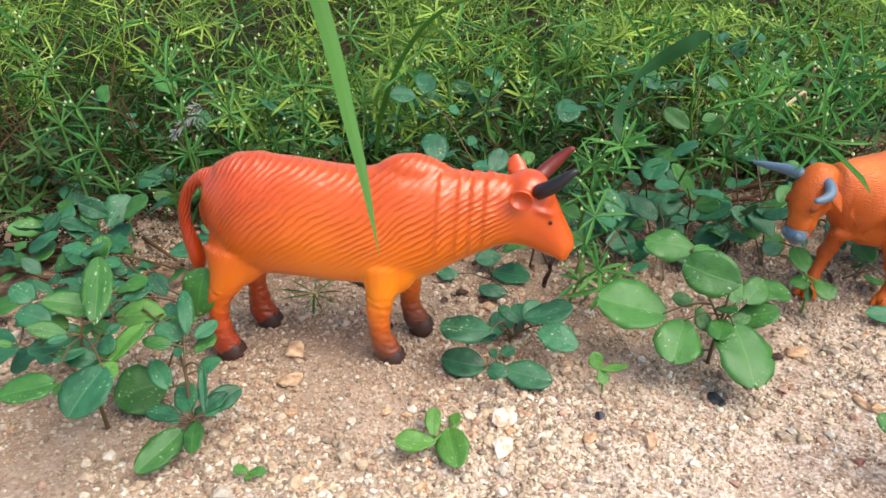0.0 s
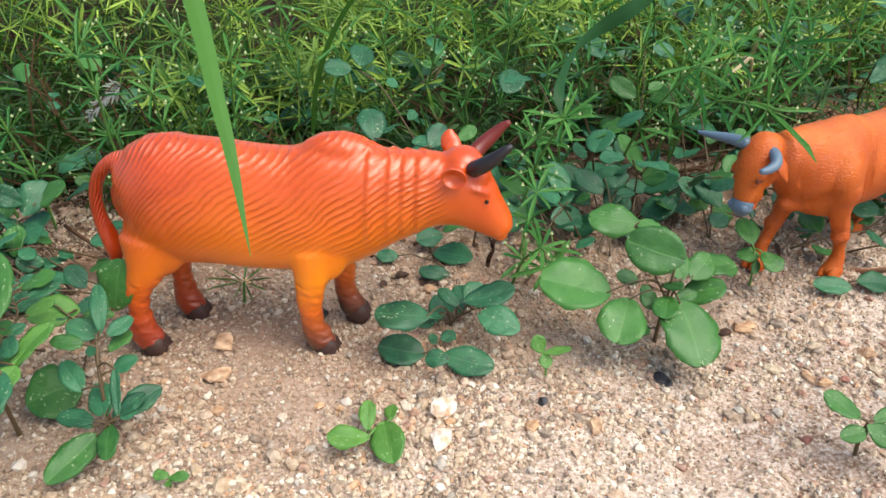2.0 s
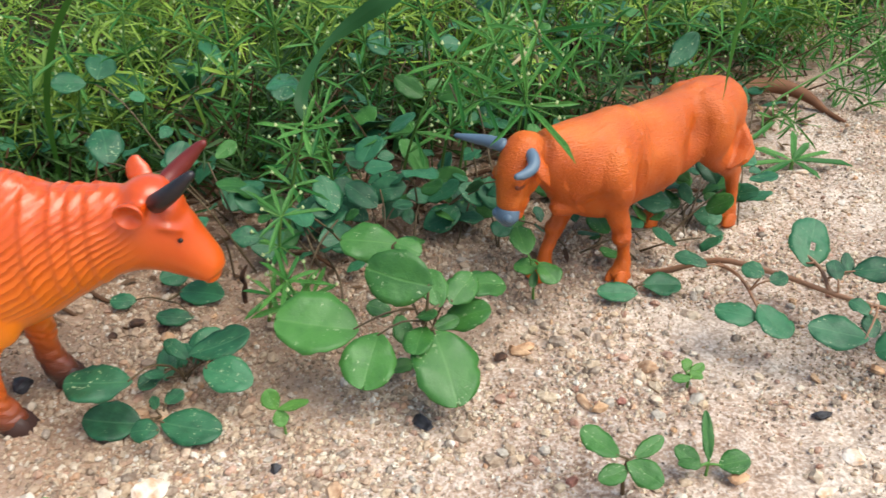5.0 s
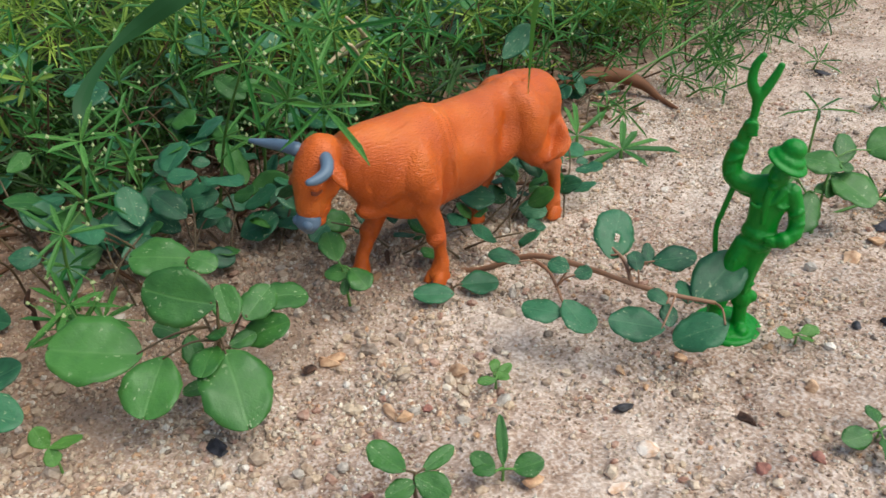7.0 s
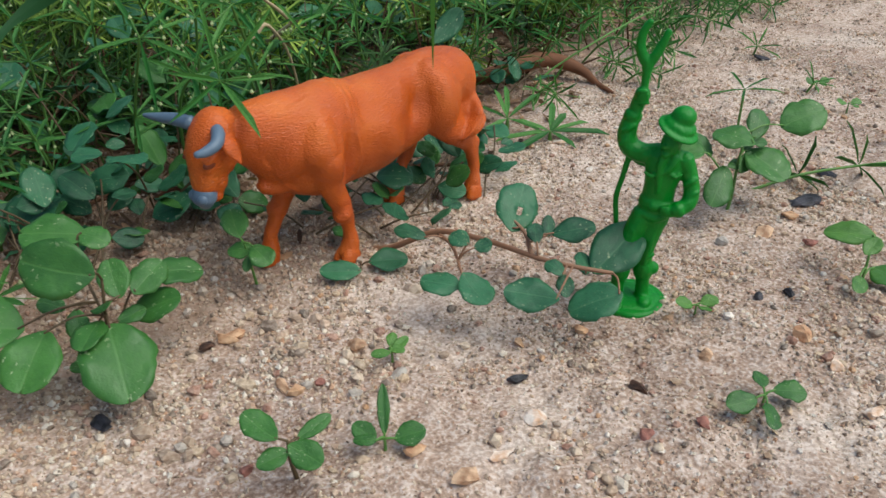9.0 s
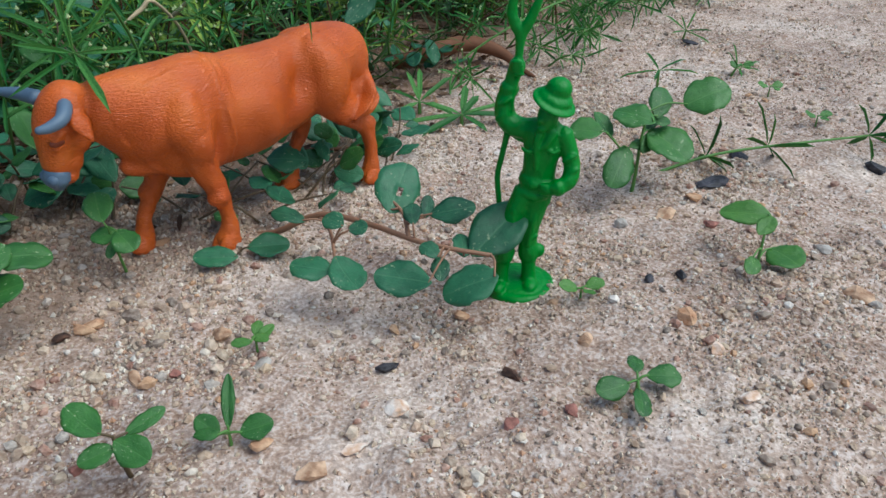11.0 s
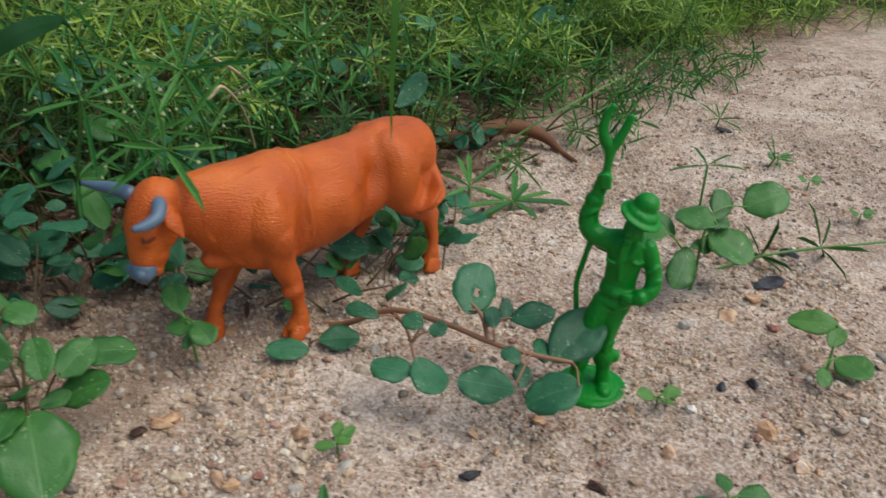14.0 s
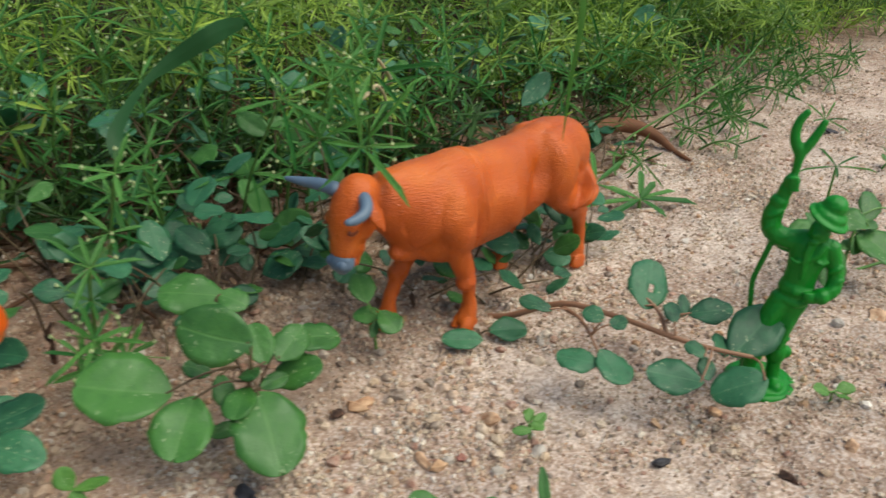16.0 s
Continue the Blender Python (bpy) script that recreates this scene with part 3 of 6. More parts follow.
    # tail comes round the rump and ends in a folded tuft on the near thigh
    loft(bm, [(-28, 0, 49.4, 2.0, 2.0), (-31.6, -1.4, 46, 1.8, 1.8), (-31.8, -4, 41.5, 1.8, 1.8), (-29.8, -7.0, 38, 1.8, 1.9), (-28.8, -9.4, 34.6, 2.0, 2.8), (-27.2, -11.2, 30.6, 2.2, 4.8), (-23.8, -12.4, 27.6, 1.8, 3.9), (-19.6, -12.2, 25.0, 0.6, 1.0)], 12, up=(0, 1, 0))
    ball(bm, (-24.5, -5.6, 34), (6.0, 4.6, 7))
    out = fuse(bm, 0.0006, 9)
    forms = ((36, 40, 4.5, 8, -15, 0.6), (39, 37, 3.5, 3.5, 0, 0.6), (30, 44, 2.6, 7, -8, -0.25), (28.6, 34, 1.8, 6, 10, -1.1), (-2.4, 41.5, 3.0, 5.5, 14, -1.5), (-10, 47, 6, 4, 0, 0.3), (-14, 40, 4.5, 8, 20, 0.6),
             (-21, 35, 2, 5, 30, -0.5), (17, 47, 5, 3, 0, -0.5), (13, 37, 4, 8, -20, 0.5), (5, 35, 2.4, 7, -18, -0.4), (46, 41, 5, 6, 20, 0.5), (52, 38, 2, 5, 25, -0.5), (42.5, 33, 2, 5, 30, -0.7))
    for v in out.verts:
        x, y, z = v.co * 1000
        # moulding seam behind the shoulder and along the brisket
        d = abs(x - 24.2 - 0.9 * math.sin((z - 36) * 0.16) * (z > 30))
        if d < 0.9 and z > 24:
            v.co += v.normal * (0.0006 * (1 - d / 0.9) - 0.0003)
        elif 0.9 <= d < 2.6 and z > 24:
            v.co -= v.normal * 0.0003 * (1 - (d - 0.9) / 1.7)
        # muscles stand out, hollows between them
        if abs(y) > 4:
            for mx, mz, sx, sz, tilt, rise in forms:
                a = radians(tilt)
                dx, dz = x - mx, z - mz
                e = ((dx * math.cos(a) + dz * math.sin(a)) / sx) ** 2 + ((dz * math.cos(a) - dx * math.sin(a)) / sz) ** 2
                if e < 6:
                    v.co += v.normal * 0.0024 * rise * math.exp(-e / 2)
        # fold down the middle of the tuft
        if y < -11 and -31 < x < -20 and 22 < z < 37:
            d = abs((x + 26) * 0.68 - (z - 30) * -0.72)
            if d < 1.0:
                v.co.y += 0.0011 * (1 - d)
        # sinewy legs
        if z < 24:
            v.co += v.normal * 0.00025 * noise.noise(Vector((x * 0.35, y * 0.35, z * 0.3)))
        v.co.y = -v.co.y
    bull = new("toy_bull", figure_body(out, "toy_bull", BULL))
    add_loft("horn", [(62.5, 0.5, 51, 1.8, 1.8), (64, -2.4, 50.4, 1.8, 1.8), (66.2, -4.4, 49.2, 1.65, 1.65), (69.4, -4.6, 48.3, 1.35, 1.35), (72, -4.2, 48.2, 0.9, 0.9)], GREY, bull, flip=-1, label="grey painted horn")
    add_loft("horn", [(65.4, 8, 51.6, 2.0, 2.0), (66.8, 13, 51.8, 1.75, 1.75), (68.6, 18, 51.6, 1.3, 1.3), (70.2, 23, 51.4, 0.6, 0.6)], GREY, bull, flip=-1, label="grey painted horn")
    add_loft("muzzle", [(67.2, 3.7, 34.0, 3.6, 3.2), (67.8, 3.7, 31.8, 3.9, 3.2), (67.8, 3.7, 30.4, 3.0, 2.2)], GREY, bull, 16, (1, 0, 0), "grey painted muzzle", -1)
    for s in (-1, 1):
        add_ball("nostril", (69.4, 3.7 + s * 2.1, 32.6), (1.5, 1.7, 1.6), GREY, bull, "grey nostril", -1)
        add_ball("eye", (67.0, 4.2 + s * 4.9, 42.6), (2.0, 0.8, 1.1), EYE_BROWN, bull, "moulded dark eye", -1)
        for hx in ((29.6, -29) if s < 0 else (47, -8)):
            for c in (-1, 1):
                add_loft("hoof", [(hx - 0.6, s * 9 + c * 1.5, 3.6, 1.6, 2.9), (hx + 0.7, s * 9 + c * 1.7, 1.7, 1.8, 3.6), (hx + 1.1, s * 9 + c * 1.7, 0.3, 1.8, 3.9)], BULL, bull, 10, (1, 0, 0), "cloven hoof", -1)
    return bull


bull = tagged(toy_bull(), "orange plastic toy bull with grey horns and muzzle", "toy bull")
bull.matrix_world = pose(0.1846, 0.2789, 0.0015, 0, 0, -150.9)


# ---- toy farmer ----
def toy_farmer():
    """x to his left-hand side as one faces him, y behind him, z up (mm)."""
    bm = bmesh.new()
    up = (0, 1, 0)
    loft(bm, [(0, 0, 0.0, 9.7, 9.5), (0, 0, 2.0, 9.7, 9.5), (0, 0, 2.8, 8.9, 8.6)], 28, up=up, k=2, caps=False)
    ball(bm, (0, 0, 2.3), (8, 8, 1.7))
    # the standing leg, the leg set forward, their boots and cuffs
    loft(bm, [(2.6, -1.0, 3.5, 2.0, 2.1), (2.4, -0.4, 8, 1.9, 2.0), (2.0, 0.0, 13, 2.3, 2.4), (1.9, 0.2, 18, 2.5, 2.7), (2.6, 0.8, 23, 3.0, 3.1), (3.9, 1.2, 29, 3.4, 3.3)], 14, up=up)
    loft(bm, [(-4.6, -2.8, 3.5, 2.0, 2.1), (-4.4, -2.0, 8, 1.9, 2.0), (-3.8, -1.6, 13, 2.2, 2.4), (-3.2, -1.2, 18, 2.5, 2.7), (-1.6, 0.0, 23.5, 2.9, 3.0), (0.6, 1.0, 29, 3.2, 3.2)], 14, up=up)
    ball(bm, (3.2, -3.0, 3.5), (2.1, 3.4, 1.7))
    ball(bm, (-5.0, -5.0, 3.4), (2.0, 3.4, 1.7))
    ball(bm, (4.6, 0.6, 12.2), (1.9, 1.9, 2.0))
    loft(bm, [(2.2, -0.1, 10.2, 2.6, 2.6), (2.1, 0.0, 12, 2.9, 2.9), (2.0, 0.0, 14, 2.6, 2.7)], 12, up=up, k=1)
    loft(bm, [(-4.2, -1.8, 10.2, 2.5, 2.6), (-4.0, -1.7, 12, 2.8, 2.9), (-3.8, -1.6, 14, 2.5, 2.6)], 12, up=up, k=1)
    # trunk, slim at the waist
    loft(bm, [(2.6, 1.2, 26.5, 4.3, 3.4), (3.0, 1.2, 30, 4.5, 3.5), (3.4, 1.3, 34, 4.2, 3.2), (3.7, 1.4, 38, 4.3, 3.3), (4.2, 1.7, 42.5, 5.1, 3.5), (4.6, 2.0, 45.8, 4.7, 3.1), (4.9, 1.6, 48.4, 2.2, 2.2)], 20, up=up)
    # head, turned to his right, under a tilted hat
    ball(bm, (4.8, 0.2, 49.6), (2.7, 2.9, 3.6))
    ball(bm, (3.0, -2.0, 49.4), (0.7, 0.9, 0.9))
    ball(bm, (3.6, -1.7, 47.2), (1.3, 1.2, 0.9))
    ball(bm, (6.0, 0.6, 53.2), (5.7, 5.4, 1.15), cuts=3, turn=pose(0, 0, 0, 12, 23, 0))
    ball(bm, (6.4, 0.8, 54.4), (4.3, 4.1, 1.7), cuts=3, turn=pose(0, 0, 0, 12, 20, 0))
    ball(bm, (6.9, 1.2, 56.3), (3.2, 3.1, 2.9), cuts=3)
    # raised arm: full sleeve, cuff and the fist round the pole
    loft(bm, [(3.0, 2.8, 45.4, 2.9, 3.1), (-1.6, 4.0, 44.8, 2.6, 3.0), (-5.2, 5.0, 46.2, 2.7, 3.1), (-6.2, 5.6, 49.8, 2.5, 2.6), (-5.4, 5.9, 53.6, 2.1, 2.2)], 14, up=up)
    loft(bm, [(-5.4, 5.9, 53.4, 2.5, 2.5), (-5.0, 5.9, 54.8, 2.4, 2.4)], 12, up=up, k=1)
    loft(bm, [(-4.9, 5.9, 55, 1.8, 1.8), (-4.0, 5.9, 58.6, 1.9, 1.9)], 12, up=up, k=2)
    ball(bm, (-3.5, 5.6, 59.8), (2.1, 2.1, 2.5))
    for k in range(4):
        ball(bm, (-2.9 - 0.2 * k, 3.9, 58.4 + 1.0 * k), (1.5, 0.7, 0.52))
    # loose cloth hanging from the sleeve
    loft(bm, [(-5.8, 5.0, 45.4, 1.2, 1.2), (-2.6, 4.4, 42.8, 1.4, 1.2), (0.4, 3.4, 42.0, 1.2, 1.2)], 10, up=up, k=3)
    # pole, bowed behind the arm, and the two-pronged fork
    loft(bm, [(-5.0, 1.5, 2.5, 0.75, 0.75), (-5.8, 3.0, 14, 0.75, 0.75), (-6.5, 4.0, 24, 0.8, 0.8), (-7.2, 4.4, 31, 0.8, 0.8), (-6.2, 4.2, 37, 0.8, 0.8), (-5.0, 4.0, 44, 0.85, 0.85), (-4.5, 4.4, 52, 0.9, 0.9), (-3.4, 5.6, 60, 1.0, 1.0), (-3.1, 6.0, 65, 1.15, 1.15), (-3.0, 6.2, 67.6, 1.7, 1.2)], 10, up=up)
    loft(bm, [(-3.5, 6.6, 78.2, 0.9, 0.8), (-5.0, 6.6, 75.5, 1.15, 0.95), (-5.3, 6.4, 72.0, 1.3, 1.05), (-4.4, 6.3, 69.4, 1.45, 1.1), (-3.0, 6.2, 67.6, 1.5, 1.2)], 10, up=up)
    loft(bm, [(1.0, 6.6, 76.0, 0.9, 0.8), (0.0, 6.5, 73.2, 1.15, 0.95), (-1.1, 6.4, 70.6, 1.3, 1.05), (-2.0, 6.3, 68.9, 1.4, 1.1), (-3.0, 6.2, 67.6, 1.5, 1.2)], 10, up=up)
    # arm bent to the belt
    loft(bm, [(8.6, 1.7, 45.0, 2.5, 2.6), (10.4, 1.3, 41, 2.2, 2.4), (11.5, 0.4, 36.8, 2.1, 2.3), (11.0, -1.2, 33.8, 2.1, 2.1), (8.6, -2.6, 32.4, 1.9, 1.9)], 14, up=up)
    loft(bm, [(8.9, -2.4, 32.5, 2.3, 2.3), (7.9, -2.9, 32.3, 2.2, 2.2)], 12, up=up, k=1)
    ball(bm, (6.4, -2.9, 31.8), (2.2, 1.3, 1.8))
    for k in range(3):
        ball(bm, (5.2, -3.2, 30.8 + 1.1 * k), (1.5, 0.6, 0.5))
    # belt with its buckle, collar, shirt front and pockets
    loft(bm, [(3.1, 1.2, 31.6, 4.75, 3.75), (3.3, 1.25, 33.4, 4.6, 3.6)], 20, up=up, k=1)
    ball(bm, (2.4, -2.5, 32.4), (1.3, 0.5, 1.0))
    loft(bm, [(3.4, -1.2, 46.2, 1.2, 0.9), (2.6, -2.0, 43.4, 0.9, 0.6), (2.8, -2.1, 36.5, 0.4, 0.35)], 8, up=up)
    loft(bm, [(6.4, -0.9, 46.2, 1.3, 0.9), (5.2, -1.7, 43.6, 1.0, 0.7), (3.6, -2.0, 42.0, 0.5, 0.4)], 8, up=up)
    for px, pz in ((6.6, 41.2), (0.8, 41.0)):
        loft(bm, [(px - 1.7, -1.5, pz + 0.9, 0.5, 0.45), (px, -1.9, pz, 0.6, 0.55), (px + 1.7, -1.4, pz + 0.7, 0.5, 0.45)], 8, up=up, k=2)
    # folds in the sleeves and trousers
    for fx, fy, fz, r in ((-6.4, 3.4, 48.0, 1.1), (-6.0, 3.6, 51.6, 1.0), (-2.6, 2.2, 46.0, 1.0), (10.8, -0.9, 39.8, 1.0), (11.6, -1.4, 36.4, 1.0), (10.0, -2.6, 34.2, 0.9)):
        loft(bm, [(fx - 1.5, fy, fz - 1.1, 0.55, 0.55), (fx, fy - 0.4, fz, r * 0.7, r * 0.7), (fx + 1.5, fy, fz + 0.9, 0.5, 0.5)], 8, up=up, k=2)
    for lx, ly in ((2.6, -2.0), (-2.6, -2.8)):
        loft(bm, [(lx + 0.8, ly + 0.4, 25, 0.6, 0.6), (lx + 0.2, ly, 20.5, 0.8, 0.8), (lx - 0.6, ly - 0.4, 15, 0.6, 0.6)], 8, up=up, k=2)
        loft(bm, [(lx - 1.8, ly + 0.6, 17.6, 0.5, 0.5), (lx, ly - 0.1, 16.8, 0.65, 0.65), (lx + 1.6, ly + 0.5, 17.8, 0.5, 0.5)], 8, up=up, k=2)
    loft(bm, [(0.0, -1.6, 29.8, 0.9, 0.6), (3, -2.2, 28.8, 1.1, 0.7), (6, -1.5, 29.6, 0.9, 0.6)], 8, up=up, k=2)
    out = fuse(bm, 0.00032, 3)
    return mesh_from("toy_farmer", out, [GREEN_PLASTIC])


farmer = tagged(new("toy_farmer", toy_farmer()), "small bright green plastic toy farmer raising a pitchfork", "toy figure")
farmer.matrix_world = pose(0.2337, 0.2073, 0.0008, 0, 0, -30)


# ---- plants ----
def leaf_mesh(name, mat, fold, curl, wave, peak, notch=0.0, seed=0, full=0.5, hole=False):
    """A leaf one unit long and one wide, along +x from its wedge-shaped base: widest at peak, blunt or notched at its tip, uneven
    at its edges, a little folded, curled and waved, with thickness."""
    rnd = random.Random(seed)
    nu, nv = 18, 8
    ph = rnd.uniform(0, 6)
    lop = {-1: rnd.uniform(0.9, 1.04), 1: rnd.uniform(0.9, 1.04)}
    sway = rnd.uniform(-0.05, 0.05)
    dent = rnd.choice((0.0, 0.0, 0.03, 0.06))
    top, low, uvs = [], [], []
    for i in range(nu + 1):
        u = (1 - math.cos(math.pi * i / nu)) / 2
        k = u / peak if u < peak else (1 - u) / (1 - peak)
        w = max(0.03, math.sin(0.5 * math.pi * k) ** (full + 0.22 if u < peak else full))
        for j in range(nv + 1):
            v = j / nv * 2 - 1
            side = 1 if v > 0 else -1
            edge = 1 + notch * (math.sin(u * 15 + ph + 2 * side) + 0.7 * math.sin(u * 31 + ph * side)) * abs(v) ** 3
            y = 0.5 * w * v * lop[side] * edge + sway * math.sin(math.pi * u)
            x = u - dent * max(0.0, u - 0.7) / 0.3 * math.exp(-(v / 0.35) ** 2)
            rim = abs(v) ** 2
            z = fold * abs(0.5 * w * v) * 0.9 - curl * (u - 0.35) ** 2 + wave * w * rim * math.sin(u * 8 + ph + 1.7 * side) - 0.05 * rim * w + 0.018 * math.sin(u * 21 + 5 * abs(v)) * abs(v) * w
            top.append((x, y, z))
            low.append((x, y, z - 0.012))
            uvs.append((u, 0.5 + 0.5 * v * w))
    n = len(top)
    faces = []
    at = lambda i, j: i * (nv + 1) + j  # noqa: E731
    for i in range(nu):
        for j in range(nv):
            if hole and i in (7, 8) and j == 3:
                ends = [((i, j), (i, j + 1))] if i == 7 else [((i + 1, j + 1), (i + 1, j))]
                for a, b in ends + [((i, j + 1), (i + 1, j + 1)), ((i + 1, j), (i, j))]:
                    faces.append((at(*a), at(*b), n + at(*b), n + at(*a)))
                continue
            faces.append((at(i, j), at(i + 1, j), at(i + 1, j + 1), at(i, j + 1)))
            faces.append((n + at(i, j), n + at(i, j + 1), n + at(i + 1, j + 1), n + at(i + 1, j)))
    rim = [at(i, 0) for i in range(nu + 1)] + [at(nu, j) for j in range(1, nv + 1)] + [at(i, nv) for i in range(nu - 1, -1, -1)] + [at(0, j) for j in range(nv - 1, 0, -1)]
    for a, b in zip(rim, rim[1:] + rim[:1]):
        faces.append((a, n + a, n + b, b))
    me = bpy.data.meshes.new(name)
    me.from_pydata(top + low, [], faces)
    lay = me.uv_layers.new(name="UVMap")
    both = uvs + uvs
    for lp in me.loops:
        lay.data[lp.index].uv = both[lp.vertex_index]
    me.materials.append(mat)
    me.shade_smooth()
    return me


def leaf_set(mat, seed, full=0.5):
    return [leaf_mesh("leaf", mat, f, c, w, b, nt_, seed + k, full) for k, (f, c, w, b, nt_) in enumerate(
        ((0.16, 0.10, 0.03, 0.52, 0.02), (0.22, 0.20, 0.035, 0.48, 0.03), (0.10, 0.28, 0.06, 0.58, 0.04), (0.26, 0.08, 0.03, 0.5, 0.03), (0.05, 0.16, 0.07, 0.62, 0.05), (0.16, -0.14, 0.04, 0.55, 0.03), (0.12, 0.22, 0.05, 0.45, 0.045), (0.2, 0.14, 0.06, 0.6, 0.03)))]


LEAVES = leaf_set(LEAF, 10)
HOLED_LEAF = leaf_mesh("leaf", LEAF, 0.08, 0.14, 0.05, 0.5, 0.04, 90, 0.42, True)
LEAVES_BRIGHT = leaf_set(LEAF_BRIGHT, 30)
LEAVES_FLAT = leaf_set(LEAF_FLAT, 50, 0.44)
LEAVES_GREEN = leaf_set(LEAF_FLAT, 70)
LEAVES_MIX = LEAVES[:4] + LEAVES_GREEN[:3] + LEAVES_BRIGHT[1:2]


def leaf_matrix(base, tip, width, lean=(0.0, -0.45, 0.9), roll=0.0):
    b, t = Vector(base), Vector(tip)
    x = t - b
    length = x.length
    x.normalize()
    z = Vector(lean) - x * x.dot(Vector(lean))
    z.normalize()
    y = z.cross(x)
    m = Matrix((x, y, z)).transposed().to_4x4()
    return Matrix.Translation(b) @ m @ pose(0, 0, 0, roll) @ Matrix.Diagonal((length, width, (length + width) / 2, 1))


def tube(rows, mat, name="stem", segs=7, k=4):
    """A stem through rows of x, y, z, radius (m)."""
    bm = bmesh.new()
    loft(bm, [(x, y, z, r, r) for x, y, z, r in rows], segs, k, up=(0.31, 0.2, 0.93), unit=1.0)
    return mesh_from(name, bm, mat)


def stick(name, label, rows, mat, category):
    return tagged(new(name, tube(rows, mat, name, 9)), label, category)


def broad_plant(name, label, category, root, leaves, kinds, stems, seed, stem_mat=STEM, thick=0.0007, group="", extra=0, holed=-1):
    """A broad-leaved plant: leaves as rows of base, tip and width in mm; each leaf has a stalk to the nearest stem."""
    rnd = random.Random(seed)
    top = empty(name, root)
    tagged(top, label, category, group)
    shift = Matrix.Translation(-Vector(root))
    joints = []
    for n, st in enumerate(stems):
        rows = [(x / 1000, y / 1000, z / 1000, thick * (0.65 if n else 1.0) * (1.0 - 0.5 * i / max(1, len(st) - 1))) for i, (x, y, z) in enumerate(st)]
        part("stem", tube(rows, stem_mat), top, shift)
        joints += [Vector(r[:3]) for r in smooth_rows(rows, 6)]
    sizes = [math.dist(r[:3], r[3:6]) for r in leaves]
    leaves = list(leaves)
    for _ in range(extra):
        j = rnd.choice(joints[len(joints) // 4:]) * 1000
        a, L = rnd.uniform(0, 6.28), rnd.choice(sizes) * rnd.uniform(0.4, 0.75)
        b = j + Vector((math.cos(a), math.sin(a), 0.3)) * 3
        leaves.append((*b, b.x + L * math.cos(a), b.y + L * math.sin(a), max(3, b.z + L * rnd.uniform(-0.2, 0.6)), L * rnd.uniform(0.5, 0.75)))
    for k, (bx, by, bz, tx, ty, tz, w, *tip) in enumerate(leaves):
        b, t = Vector((bx, by, bz)) / 1000, Vector((tx, ty, tz)) / 1000
        pick = rnd.choice(kinds)
        b.z, t.z = max(b.z, soil(b.x, b.y) + 0.0035), max(t.z, soil(t.x, t.y) + 0.0042)
        lf = part("leaf", HOLED_LEAF if k == holed else pick, top, shift @ leaf_matrix(b, t, w / 1000, (rnd.uniform(-0.15, 0.15), -(tip[0] if tip else 0.42), 0.88), rnd.uniform(-8, 8)))
        j = min(joints, key=lambda q: (q - b).length + 0.4 * max(0, q.z - b.z))
        d = b - j
        if d.length > 0.001:
            mid = j.lerp(b, 0.5) + Vector((0, 0, 0.12 * d.length))
            rows = [(*j, 0.00032), (*mid, 0.00028), (*(b + (t - b) * 0.06), 0.00025)]
            part("leaf_stalk", tube(rows, stem_mat, "leaf_stalk", 6, 3), top, shift)
    return top

LEAVES_A = [(78, 223, 19, 57, 227, 23, 19), (83, 221, 19, 77, 207, 13, 15), (97, 219, 19, 100, 200, 10, 18), (97, 218, 33, 81, 224, 37, 15, 1.9), (93, 249, 28, 76, 253, 30, 13), (103, 227, 21, 111, 235, 25, 9), (100, 226, 21, 98, 236, 27, 8), (89, 228, 19, 90, 220, 15, 6), (87, 227, 20, 81, 230, 22, 6), (91, 249, 29, 98, 245, 27, 8), (98, 225, 15, 105, 227, 16, 5)]
LEAVES_C = [(203, 223, 22, 212, 235, 30, 13, 1.1), (211, 215, 24, 222, 211, 27, 8), (206, 213, 23, 208, 219, 26, 5), (218, 203, 17, 234, 209, 26, 14), (220, 191, 18, 207, 195, 13, 12), (205, 196, 16, 193, 204, 16, 11), (185, 213, 14, 175, 219, 15, 9), (186, 216, 16, 189, 205, 12, 10), (210, 204, 18, 208, 198, 15, 5), (209, 202, 19, 206, 207, 21, 5), (190, 222, 21, 186, 227, 22, 6)] + [(191, 221, 20, 196, 220, 21, 5), (183, 239, 15, 175, 245, 17, 6), (216, 203, 17, 218, 210, 20, 6), (210, 215, 23, 213, 221, 26, 4)]
LEAVES_D = [(164, 244, 4, 152, 247, 4, 7), (167, 248, 3, 179, 246, 5, 9)]
LEAVES_E = [(131, 252, 18, 130, 261, 23, 8), (134, 250, 16, 138, 243, 13, 8), (134, 251, 14, 127, 253, 14, 6), (133, 250, 13, 131, 246, 10, 3)]
LEAVES_F = [(308, 245, 30, 322, 242, 36, 14), (297, 243, 28, 304, 251, 35, 8), (293, 238, 29, 285, 249, 31, 12), (297, 246, 23, 302, 231, 18, 15), (286, 241, 21, 276, 232, 13, 10), (275, 239, 28, 267, 245, 28, 11), (291, 240, 18, 298, 244, 23, 5)]
LEAVES_G = [(303, 194, 17, 293, 203, 16, 9), (304, 193, 7, 305, 182, 4, 12), (295, 189, 15, 301, 191, 18, 5), (293, 187, 10, 288, 182, 6, 5)]
LEAVES_H = [(130, 173, 13, 124, 181, 15, 7), (134, 174, 11, 142, 177, 13, 4), (132, 173, 11, 138, 167, 9, 7), (132, 172, 10, 125, 171, 9, 5)]
